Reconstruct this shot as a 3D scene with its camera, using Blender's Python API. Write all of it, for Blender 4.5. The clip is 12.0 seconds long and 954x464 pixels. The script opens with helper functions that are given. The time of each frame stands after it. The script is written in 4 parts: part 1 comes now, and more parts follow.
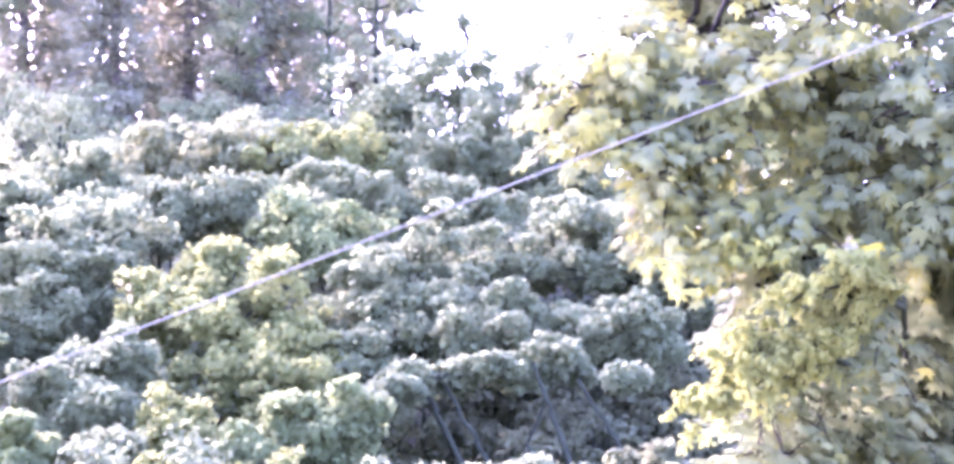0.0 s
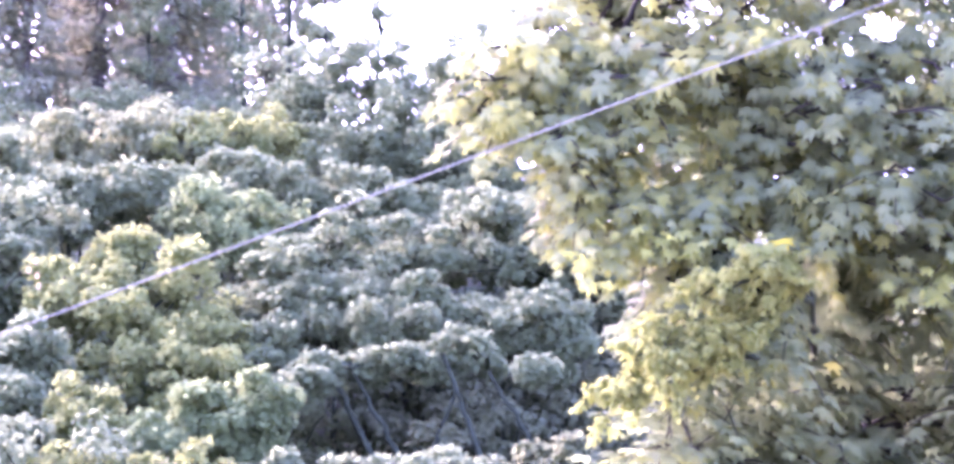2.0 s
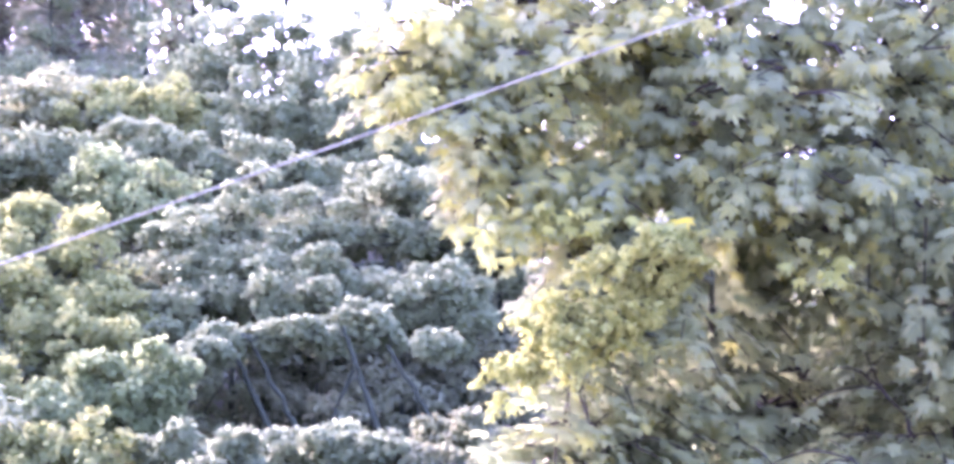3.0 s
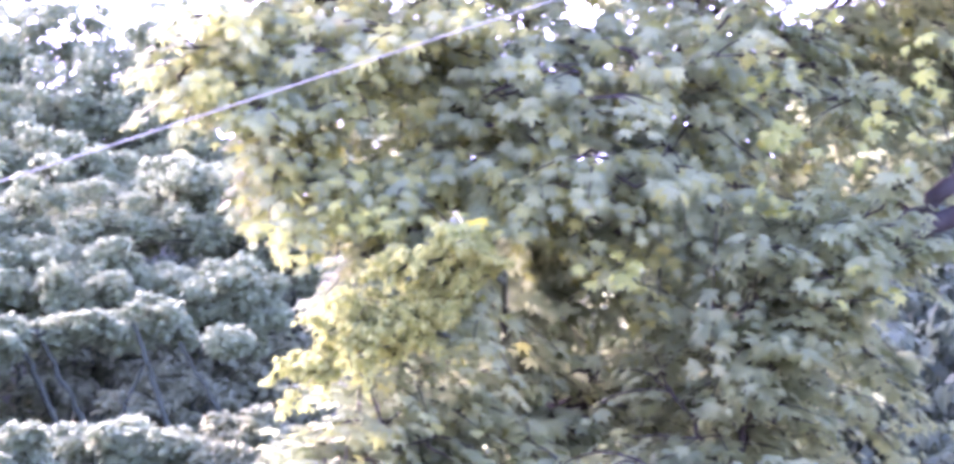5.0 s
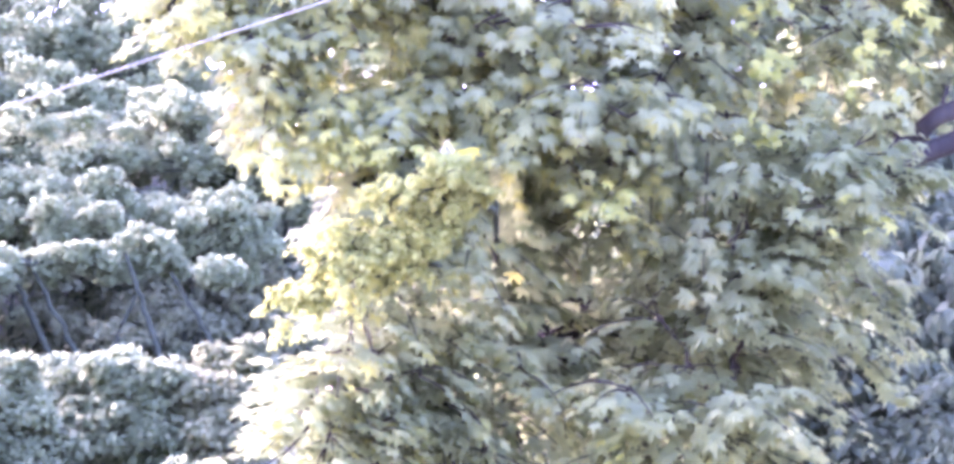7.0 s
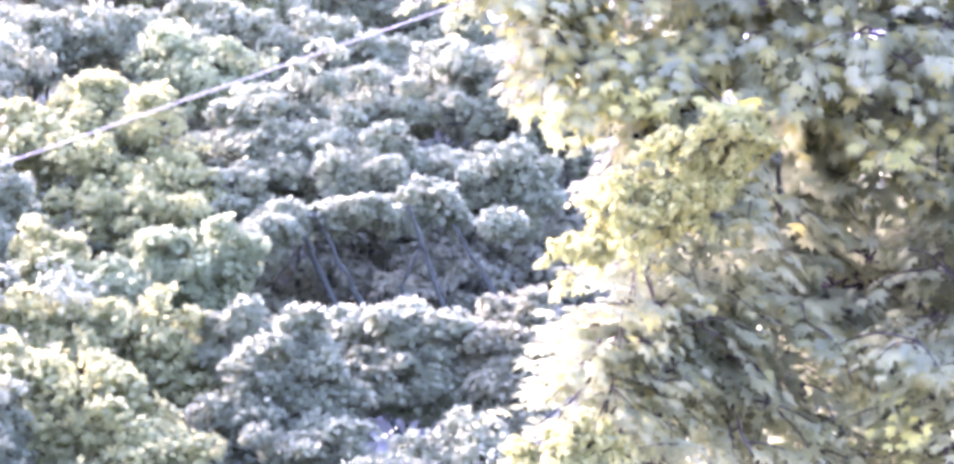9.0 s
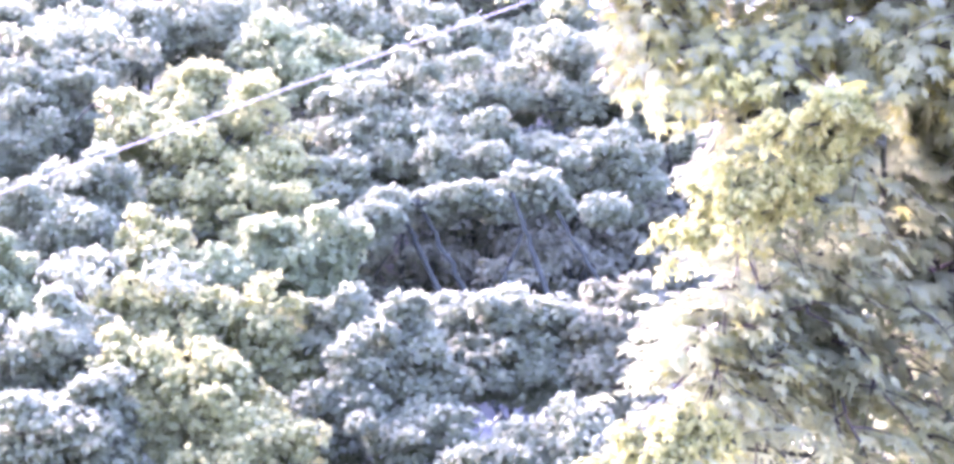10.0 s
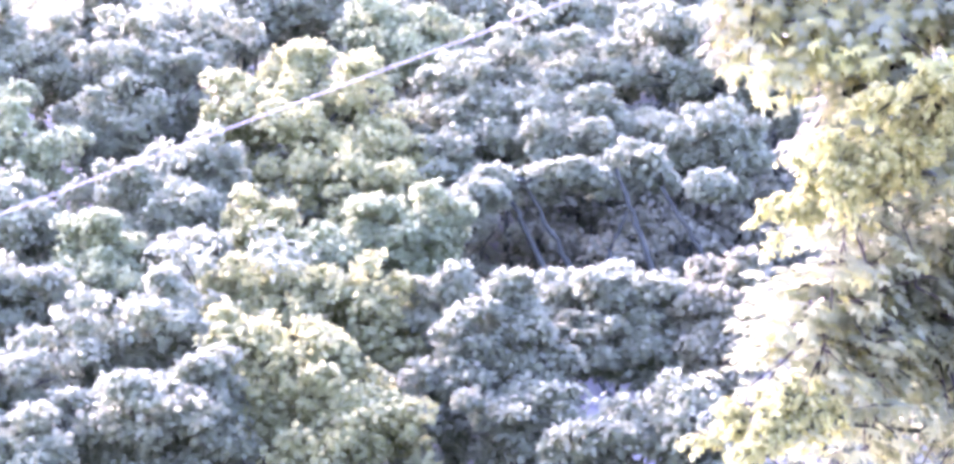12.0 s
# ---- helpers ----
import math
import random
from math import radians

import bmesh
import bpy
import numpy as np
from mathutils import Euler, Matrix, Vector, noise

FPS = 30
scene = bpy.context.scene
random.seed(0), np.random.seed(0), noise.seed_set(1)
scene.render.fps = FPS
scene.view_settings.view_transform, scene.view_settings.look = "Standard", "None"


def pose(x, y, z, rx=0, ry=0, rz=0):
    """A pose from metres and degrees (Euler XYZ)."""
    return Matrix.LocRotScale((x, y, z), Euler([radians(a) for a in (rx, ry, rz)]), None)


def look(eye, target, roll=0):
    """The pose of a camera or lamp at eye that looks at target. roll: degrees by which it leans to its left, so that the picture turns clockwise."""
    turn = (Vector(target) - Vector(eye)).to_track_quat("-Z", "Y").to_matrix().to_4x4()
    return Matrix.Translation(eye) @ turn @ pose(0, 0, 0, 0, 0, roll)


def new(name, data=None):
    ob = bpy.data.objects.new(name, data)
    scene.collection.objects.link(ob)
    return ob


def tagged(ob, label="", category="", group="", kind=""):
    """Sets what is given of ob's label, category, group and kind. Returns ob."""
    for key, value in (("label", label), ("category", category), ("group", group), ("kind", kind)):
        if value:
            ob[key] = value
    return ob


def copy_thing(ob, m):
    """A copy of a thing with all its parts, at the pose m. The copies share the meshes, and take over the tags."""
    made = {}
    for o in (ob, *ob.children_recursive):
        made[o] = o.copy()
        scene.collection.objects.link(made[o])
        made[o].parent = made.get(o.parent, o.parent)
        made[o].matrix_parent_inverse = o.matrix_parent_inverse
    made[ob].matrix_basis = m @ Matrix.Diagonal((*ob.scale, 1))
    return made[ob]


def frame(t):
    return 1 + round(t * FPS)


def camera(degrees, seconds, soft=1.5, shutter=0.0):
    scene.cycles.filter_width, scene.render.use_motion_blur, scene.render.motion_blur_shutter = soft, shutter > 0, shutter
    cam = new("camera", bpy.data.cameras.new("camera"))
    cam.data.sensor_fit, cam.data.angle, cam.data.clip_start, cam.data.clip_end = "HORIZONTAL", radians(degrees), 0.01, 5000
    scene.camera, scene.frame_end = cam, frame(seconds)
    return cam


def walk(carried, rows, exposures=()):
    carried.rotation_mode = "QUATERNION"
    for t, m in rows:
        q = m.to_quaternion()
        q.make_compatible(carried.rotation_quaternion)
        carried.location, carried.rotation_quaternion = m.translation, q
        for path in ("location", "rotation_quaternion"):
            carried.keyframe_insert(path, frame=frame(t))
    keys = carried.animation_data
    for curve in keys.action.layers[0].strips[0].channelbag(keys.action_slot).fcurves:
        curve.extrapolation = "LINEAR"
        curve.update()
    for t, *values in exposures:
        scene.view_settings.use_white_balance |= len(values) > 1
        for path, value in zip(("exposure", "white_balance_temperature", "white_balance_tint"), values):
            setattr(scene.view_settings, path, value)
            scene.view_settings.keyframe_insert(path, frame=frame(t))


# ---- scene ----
# the camera turns where it is held, at eye height, with a long lens
cam = camera(23.0, 12.0, soft=3.5, shutter=0.5)
EYE = 1.6
TURNS = [  # seconds, turn to the left, tilt up, roll
    (0.0, 0.000, 9.000, 0.000), (0.5, -0.563, 9.348, 0.265), (1.0, -1.045, 9.158, 0.185),
    (1.5, -1.719, 8.912, -0.168), (2.0, -2.184, 8.799, -0.225), (2.5, -3.408, 8.424, -0.614),
    (3.0, -4.618, 8.202, -0.842), (3.2, -5.108, 7.781, -1.120), (4.8, -8.952, 8.044, -1.349),
    (5.0, -9.683, 8.261, -1.132), (5.5, -11.552, 8.537, -1.119), (6.0, -12.115, 8.265, -1.153),
    (6.5, -11.129, 7.277, -1.108), (6.7, -10.630, 6.968, -1.053), (8.3, -5.555, 5.423, -0.918),
    (8.5, -4.525, 5.591, -0.963), (9.0, -3.044, 5.222, -1.398), (9.5, -1.788, 5.215, -1.253),
    (10.0, -0.530, 4.828, -1.205), (10.5, -0.142, 4.508, -1.117), (11.0, 0.800, 4.290, -1.017),
    (11.5, 1.453, 4.157, -1.014), (12.0, 2.026, 4.223, -0.940),
]
EXPOSURES = [(0.0, 5.02, 5585, 83), (0.5, 4.87, 5585, 83), (1.5, 4.72, 5585, 83), (3.0, 4.85, 5585, 83), (5.0, 4.97, 5585, 83), (6.0, 5.33, 5585, 83), (6.5, 5.43, 5585, 83),
             (8.5, 4.88, 5585, 87), (9.0, 5.33, 5600, 88), (9.5, 5.48, 5560, 90), (12.0, 5.37, 5500, 92)]
walk(cam, [(t, pose(0, 0, EYE, 0, 0, yaw) @ pose(0, 0, 0, pitch) @ pose(0, 0, 0, 0, roll) @ pose(0, 0, 0, 90))
           for t, yaw, pitch, roll in TURNS], EXPOSURES)

# ---- sky and sun: a hazy sun stands ahead, to the left of the hill ----
SUN_AZ, SUN_EL = -42.0, 31.0
world = bpy.data.worlds.new("world")
scene.world = world
world.use_nodes = True
wn = world.node_tree
sky = wn.nodes.new("ShaderNodeTexSky")
sky.sky_type, sky.sun_disc = "NISHITA", False
sky.sun_elevation, sky.sun_rotation = radians(SUN_EL), radians(SUN_AZ % 360)
sky.air_density, sky.dust_density, sky.ozone_density = 0.8, 2.5, 0.6
wn.links.new(sky.outputs[0], wn.nodes["Background"].inputs[0])
wn.nodes["Background"].inputs[1].default_value = 0.15
sun_data = bpy.data.lights.new("sun", "SUN")
sun_data.energy, sun_data.angle, sun_data.color = 0.30, radians(25), (1.0, 0.92, 0.76)
sun = new("sun", sun_data)
sun_way = Vector((math.sin(radians(SUN_AZ)) * math.cos(radians(SUN_EL)), math.cos(radians(SUN_AZ)) * math.cos(radians(SUN_EL)), math.sin(radians(SUN_EL))))
sun.matrix_world = look(sun_way * 60, (0, 0, 0))


# ---- materials ----
def nodes_of(name):
    m = bpy.data.materials.new(name)
    m.use_nodes = True
    t = m.node_tree
    return m, t, t.nodes["Principled BSDF"], t.nodes["Material Output"]


def ramp_of(t, stops):
    r = t.nodes.new("ShaderNodeValToRGB")
    while len(r.color_ramp.elements) < len(stops):
        r.color_ramp.elements.new(0.5)
    for e, (p, c) in zip(r.color_ramp.elements, stops):
        e.position, e.color = p, (*c, 1)
    return r


def leaf_material(name, stops, through_color, through_share=0.4, rough=0.45, patch=0.6, per="island", gloss=0.2):
    """Foliage: a colour for each leaf, drifting in patches over the crown, part of the light passing through."""
    m, t, p, out = nodes_of(name)
    n, l = t.nodes, t.links
    geo, info = n.new("ShaderNodeNewGeometry"), n.new("ShaderNodeObjectInfo")
    coord = n.new("ShaderNodeTexCoord")
    noise_n = n.new("ShaderNodeTexNoise")
    noise_n.inputs["Scale"].default_value, noise_n.inputs["Detail"].default_value = patch, 2.0
    shift = n.new("ShaderNodeVectorMath")
    l.new(coord.outputs["Object"], shift.inputs[0])
    l.new(info.outputs["Location"], shift.inputs[1])
    l.new(shift.outputs[0], noise_n.inputs["Vector"])
    mix1 = n.new("ShaderNodeMath")
    mix1.operation = "MULTIPLY_ADD"
    l.new(geo.outputs["Random Per Island"] if per == "island" else info.outputs["Random"], mix1.inputs[0])
    mix1.inputs[1].default_value = 0.55
    mix2 = n.new("ShaderNodeMath")
    mix2.operation = "MULTIPLY_ADD"
    l.new(noise_n.outputs[0], mix2.inputs[0])
    mix2.inputs[1].default_value, mix2.inputs[2].default_value = 0.9, -0.22
    l.new(mix2.outputs[0], mix1.inputs[2])
    r = ramp_of(t, stops)
    l.new(mix1.outputs[0], r.inputs[0])
    l.new(r.outputs[0], p.inputs["Base Color"])
    p.inputs["Roughness"].default_value = rough
    p.inputs["Specular IOR Level"].default_value = gloss
    fine = n.new("ShaderNodeTexNoise")
    fine.inputs["Scale"].default_value, fine.inputs["Detail"].default_value = 60.0, 2.0
    l.new(coord.outputs["Object"], fine.inputs["Vector"])
    bump = n.new("ShaderNodeBump")
    bump.inputs["Strength"].default_value, bump.inputs["Distance"].default_value = 0.18, 0.01
    l.new(fine.outputs[0], bump.inputs["Height"])
    l.new(bump.outputs[0], p.inputs["Normal"])
    tr = n.new("ShaderNodeBsdfTranslucent")
    tint = n.new("ShaderNodeMix")
    tint.data_type, tint.blend_type = "RGBA", "MIX"
    tint.inputs["Factor"].default_value = 0.6
    l.new(r.outputs[0], tint.inputs["A"])
    tint.inputs["B"].default_value = (*through_color, 1)
    l.new(tint.outputs["Result"], tr.inputs["Color"])
    both = n.new("ShaderNodeMixShader")
    both.inputs[0].default_value = through_share
    l.new(p.outputs[0], both.inputs[1])
    l.new(tr.outputs[0], both.inputs[2])
    l.new(both.outputs[0], out.inputs["Surface"])
    return m


def bark_material(name, dark, light, scale=9.0):
    m, t, p, out = nodes_of(name)
    n, l = t.nodes, t.links
    coord, mapping = n.new("ShaderNodeTexCoord"), n.new("ShaderNodeMapping")
    mapping.inputs["Scale"].default_value = (1.0, 1.0, 0.22)
    l.new(coord.outputs["Object"], mapping.inputs["Vector"])
    a, b = n.new("ShaderNodeTexNoise"), n.new("ShaderNodeTexNoise")
    a.inputs["Scale"].default_value, a.inputs["Detail"].default_value = scale, 6.0
    b.inputs["Scale"].default_value, b.inputs["Detail"].default_value = scale * 0.15, 3.0
    l.new(mapping.outputs[0], a.inputs["Vector"])
    l.new(coord.outputs["Object"], b.inputs["Vector"])
    add = n.new("ShaderNodeMath")
    l.new(a.outputs[0], add.inputs[0])
    l.new(b.outputs[0], add.inputs[1])
    half = n.new("ShaderNodeMath")
    half.operation = "MULTIPLY"
    half.inputs[1].default_value = 0.5
    l.new(add.outputs[0], half.inputs[0])
    r = ramp_of(t, [(0.35, dark), (0.65, light)])
    l.new(half.outputs[0], r.inputs[0])
    l.new(r.outputs[0], p.inputs["Base Color"])
    p.inputs["Roughness"].default_value = 0.9
    p.inputs["Specular IOR Level"].default_value = 0.08
    bump = n.new("ShaderNodeBump")
    bump.inputs["Strength"].default_value, bump.inputs["Distance"].default_value = 0.7, 0.03
    l.new(a.outputs[0], bump.inputs["Height"])
    l.new(bump.outputs[0], p.inputs["Normal"])
    return m


MAPLE_LEAF = leaf_material("maple_leaf", [(0.0, (0.084, 0.113, 0.058)), (0.5, (0.114, 0.150, 0.073)), (0.80, (0.144, 0.182, 0.080)), (0.95, (0.182, 0.217, 0.077))],
                           (0.355, 0.441, 0.197), 0.53, 0.55, 0.9, gloss=0.09)
YELLOW_MAPLE = leaf_material("yellow_maple_leaf", [(0.0, (0.36, 0.32, 0.03)), (1.0, (0.46, 0.38, 0.04))], (0.62, 0.52, 0.04), 0.5, 0.45, 2.0, per="object")
LIME_MAPLE = leaf_material("yellow_green_maple_leaf", [(0.0, (0.125, 0.155, 0.045)), (0.5, (0.165, 0.198, 0.054)), (1.0, (0.220, 0.240, 0.063))], (0.414, 0.477, 0.081), 0.5, 0.45, 2.0, per="object")
GOLD_LEAF = leaf_material("golden_leaflet", [(0.0, (0.164, 0.191, 0.057)), (0.5, (0.218, 0.244, 0.074)), (1.0, (0.274, 0.302, 0.099))],
                          (0.346, 0.399, 0.110), 0.55, 0.6, 1.6, gloss=0.12)
GREY_LEAF = leaf_material("grey_green_leaf", [(0.0, (0.069, 0.098, 0.047)), (0.5, (0.094, 0.131, 0.060)), (1.0, (0.129, 0.173, 0.077))],
                          (0.321, 0.395, 0.203), 0.55, 0.68, 0.35, gloss=0.1)
YELLOW_LEAF = leaf_material("yellow_green_leaf", [(0.0, (0.091, 0.124, 0.046)), (0.5, (0.126, 0.162, 0.059)), (1.0, (0.165, 0.199, 0.072))],
                            (0.403, 0.453, 0.146), 0.55, 0.68, 0.4, gloss=0.1)
DARK_LEAF = leaf_material("dark_green_leaf", [(0.0, (0.068, 0.090, 0.048)), (0.5, (0.095, 0.120, 0.062)), (1.0, (0.128, 0.155, 0.076))],
                          (0.294, 0.347, 0.176), 0.52, 0.7, 0.35, gloss=0.1)
# leaf colour darkened to stand in for the shade in the dip
SHADED_LEAF = leaf_material("shaded_green_leaf", [(0.0, (0.042, 0.066, 0.040)), (0.5, (0.058, 0.088, 0.053)), (1.0, (0.082, 0.116, 0.068))],
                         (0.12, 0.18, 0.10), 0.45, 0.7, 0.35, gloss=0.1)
GREEN_LEAF = leaf_material("fresh_green_leaf", [(0.0, (0.075, 0.113, 0.046)), (0.5, (0.103, 0.147, 0.058)), (1.0, (0.139, 0.186, 0.073))],
                           (0.333, 0.420, 0.169), 0.55, 0.68, 0.4, gloss=0.1)
OLIVE_LEAF = leaf_material("olive_leaf", [(0.0, (0.092, 0.118, 0.059)), (0.5, (0.126, 0.153, 0.074)), (1.0, (0.163, 0.189, 0.090))],
                           (0.389, 0.448, 0.212), 0.55, 0.68, 0.4, gloss=0.1)
PALE_LEAF = leaf_material("pale_green_leaf", [(0.0, (0.080, 0.104, 0.049)), (0.5, (0.108, 0.134, 0.062)), (1.0, (0.140, 0.168, 0.076))],
                          (0.319, 0.363, 0.174), 0.55, 0.68, 0.4, gloss=0.1)
# yellow-olive tone stands in for sun shining through the thin outer sprays
LIT_MAPLE = leaf_material("lit_maple_leaf", [(0.0, (0.105, 0.125, 0.044)), (0.5, (0.140, 0.164, 0.055)), (0.85, (0.172, 0.193, 0.060)), (1.0, (0.205, 0.220, 0.062))],
                            (0.370, 0.430, 0.114), 0.53, 0.55, 0.9, gloss=0.09)
NEEDLE = leaf_material("needle", [(0.0, (0.095, 0.118, 0.067)), (0.5, (0.125, 0.150, 0.084)), (1.0, (0.160, 0.186, 0.103))],
                       (0.48, 0.51, 0.320), 0.6, 0.6, 0.3, gloss=0.12)
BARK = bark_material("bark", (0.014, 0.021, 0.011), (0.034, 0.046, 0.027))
WITHERED = leaf_material("withered_leaf", [(0.0, (0.36, 0.25, 0.10)), (1.0, (0.46, 0.36, 0.18))], (0.5, 0.36, 0.15), 0.3, 0.6, 1.0, per="object")
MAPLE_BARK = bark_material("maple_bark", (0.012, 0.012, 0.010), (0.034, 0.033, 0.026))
PINE_BARK = bark_material("pine_bark", (0.09, 0.088, 0.07), (0.18, 0.172, 0.14), 6.0)

SOIL, st, sp, so = nodes_of("ground_cover")
sc = st.nodes.new("ShaderNodeTexCoord")
sn, sm = st.nodes.new("ShaderNodeTexNoise"), st.nodes.new("ShaderNodeTexNoise")
sn.inputs["Scale"].default_value, sn.inputs["Detail"].default_value = 1.3, 9.0
sm.inputs["Scale"].default_value, sm.inputs["Detail"].default_value = 0.12, 4.0
for node in (sn, sm):
    st.links.new(sc.outputs["Object"], node.inputs["Vector"])
litter = ramp_of(st, [(0.3, (0.085, 0.10, 0.062)), (0.5, (0.13, 0.145, 0.092)), (0.7, (0.18, 0.195, 0.125))])
bounce_ground = ramp_of(st, [(0.3, (0.20, 0.19, 0.10)), (0.5, (0.29, 0.27, 0.15)), (0.7, (0.38, 0.34, 0.21))])
for node in (litter, bounce_ground):
    st.links.new(sn.outputs[0], node.inputs[0])
# round the viewer pale ground added for bounce, from the woods' foot leaf litter
apart, edge, blend = st.nodes.new("ShaderNodeSeparateXYZ"), st.nodes.new("ShaderNodeMapRange"), st.nodes.new("ShaderNodeMix")
wander = st.nodes.new("ShaderNodeMath")
wander.operation = "MULTIPLY_ADD"
wander.inputs[1].default_value = 12.0
st.links.new(sm.outputs[0], wander.inputs[0])
st.links.new(sc.outputs["Object"], apart.inputs[0])
st.links.new(apart.outputs["Y"], wander.inputs[2])
edge.inputs["From Min"].default_value, edge.inputs["From Max"].default_value = 20.0, 24.0
st.links.new(wander.outputs[0], edge.inputs["Value"])
blend.data_type = "RGBA"
st.links.new(edge.outputs[0], blend.inputs["Factor"])
st.links.new(bounce_ground.outputs[0], blend.inputs["A"])
st.links.new(litter.outputs[0], blend.inputs["B"])
st.links.new(blend.outputs["Result"], sp.inputs["Base Color"])
sp.inputs["Roughness"].default_value = 0.95
sb = st.nodes.new("ShaderNodeBump")
sb.inputs["Strength"].default_value, sb.inputs["Distance"].default_value = 0.8, 0.15
st.links.new(sn.outputs[0], sb.inputs["Height"])
st.links.new(sb.outputs[0], sp.inputs["Normal"])

WIRE, wt, wp, wo = nodes_of("weathered_cable")
wnz = wt.nodes.new("ShaderNodeTexNoise")
wnz.inputs["Scale"].default_value = 40.0
wr = ramp_of(wt, [(0.3, (0.10, 0.11, 0.080)), (0.7, (0.17, 0.18, 0.130))])
wt.links.new(wnz.outputs[0], wr.inputs[0])
wt.links.new(wr.outputs[0], wp.inputs["Base Color"])
wp.inputs["Roughness"].default_value = 0.6
wp.inputs["Specular IOR Level"].default_value = 0.1


# ---- mesh helpers ----
def mesh_from(name, verts, faces, mats, slots=None, smooth=False):
    """A mesh out of arrays: verts (n, 3), faces a list of (m, k) index arrays."""
    me = bpy.data.meshes.new(name)
    verts = np.asarray(verts, np.float32)
    me.vertices.add(len(verts))
    me.vertices.foreach_set("co", verts.ravel())
    sizes = np.concatenate([np.full(len(f), f.shape[1]) for f in faces])
    loops = np.concatenate([f.ravel() for f in faces])
    me.loops.add(len(loops))
    me.loops.foreach_set("vertex_index", loops.astype(np.int32))
    me.polygons.add(len(sizes))
    me.polygons.foreach_set("loop_start", (np.cumsum(sizes) - sizes).astype(np.int32))
    if slots is not None:
        me.polygons.foreach_set("material_index", np.asarray(slots, np.int32))
    me.polygons.foreach_set("use_smooth", np.full(len(sizes), smooth))
    for m in mats:
        me.materials.append(m)
    me.update(calc_edges=True)
    return me


def part(name, me, parent, label="", kind=""):
    ob = new(name, me)
    ob.parent = parent
    return tagged(ob, label=label, kind=kind)


def unit(v):
    return v / np.maximum(np.linalg.norm(v, axis=-1, keepdims=True), 1e-9)


def scatter(template, tris, pos, normal, along, size):
    """Leaves: the template (x across, y along, z out) set at each place."""
    y = unit(along - normal * np.sum(along * normal, 1, keepdims=True))
    x = np.cross(y, normal)
    v = (template[None, :, 0, None] * x[:, None] + template[None, :, 1, None] * y[:, None] + template[None, :, 2, None] * normal[:, None]) * size[:, None, None] + pos[:, None]
    f = tris[None] + (np.arange(len(pos)) * len(template))[:, None, None]
    return v.reshape(-1, 3), f.reshape(-1, tris.shape[1])


def tube(points, radii, sides=7):
    """A tapered round limb along points, with closed ends."""
    pts = np.asarray(points, float)
    radii = np.asarray(radii, float)
    tan = unit(np.gradient(pts, axis=0))
    ref = np.where(np.abs(tan[:, 2:3]) > 0.9, np.array([[1.0, 0, 0]]), np.array([[0, 0, 1.0]]))
    a = unit(np.cross(tan, ref))
    b = np.cross(tan, a)
    ang = np.linspace(0, 2 * np.pi, sides, endpoint=False)
    ring = np.cos(ang)[None, :, None] * a[:, None] + np.sin(ang)[None, :, None] * b[:, None]
    v = (pts[:, None] + ring * radii[:, None, None]).reshape(-1, 3)
    i, j = np.meshgrid(np.arange(len(pts) - 1), np.arange(sides), indexing="ij")
    k = (j + 1) % sides
    f = np.stack([i * sides + j, i * sides + k, (i + 1) * sides + k, (i + 1) * sides + j], -1).reshape(-1, 4)
    return v, f


def tubes_mesh(name, list_of, mat):
    vs, fs, n = [], [], 0
    for v, f in list_of:
        vs.append(v)
        fs.append(f + n)
        n += len(v)
    return mesh_from(name, np.concatenate(vs), [np.concatenate(fs)], [mat], smooth=True)


def bend(a, b, rise, n=9, wob=0.0, rng=None):
    """Points from a to b, bowed upwards by rise, with a little wander."""
    a, b = np.asarray(a, float), np.asarray(b, float)
    s = np.linspace(0, 1, n)[:, None]
    p = a + (b - a) * s
    p[:, 2] += (4 * rise * s * (1 - s))[:, 0]
    if wob:
        w = rng.normal(0, wob, (n, 3))
        w[0] = w[-1] = 0
        p += w
    return p


# a small pointed leaf, folded along its rib
LEAF = np.array([(0, 0, 0), (-0.36, 0.45, 0.08), (0, 1, -0.15), (0.36, 0.45, 0.08)])
BROAD_LEAF = LEAF * np.array([1.25, 1, 1])
LEAF_TRIS = np.array([(0, 2, 1), (0, 3, 2)])


def maple_leaf_shape():
    half = [(0, 1.0), (24, 0.46), (42, 0.88), (72, 0.38), (94, 0.66), (138, 0.26)]
    ring = half + [(360 - a, r) for a, r in half[:0:-1]]
    pts = [(0, 0.0, 0)]
    for a, r in ring:
        x, y = math.sin(radians(a)) * r, math.cos(radians(a)) * r
        pts.append((x, y, 0.10 * abs(x) - 0.30 * (x * x + y * y)))
    n = len(ring)
    return np.array(pts), np.array([(0, 1 + (i + 1) % n, 1 + i) for i in range(n)])


MLEAF, MLEAF_TRIS = maple_leaf_shape()


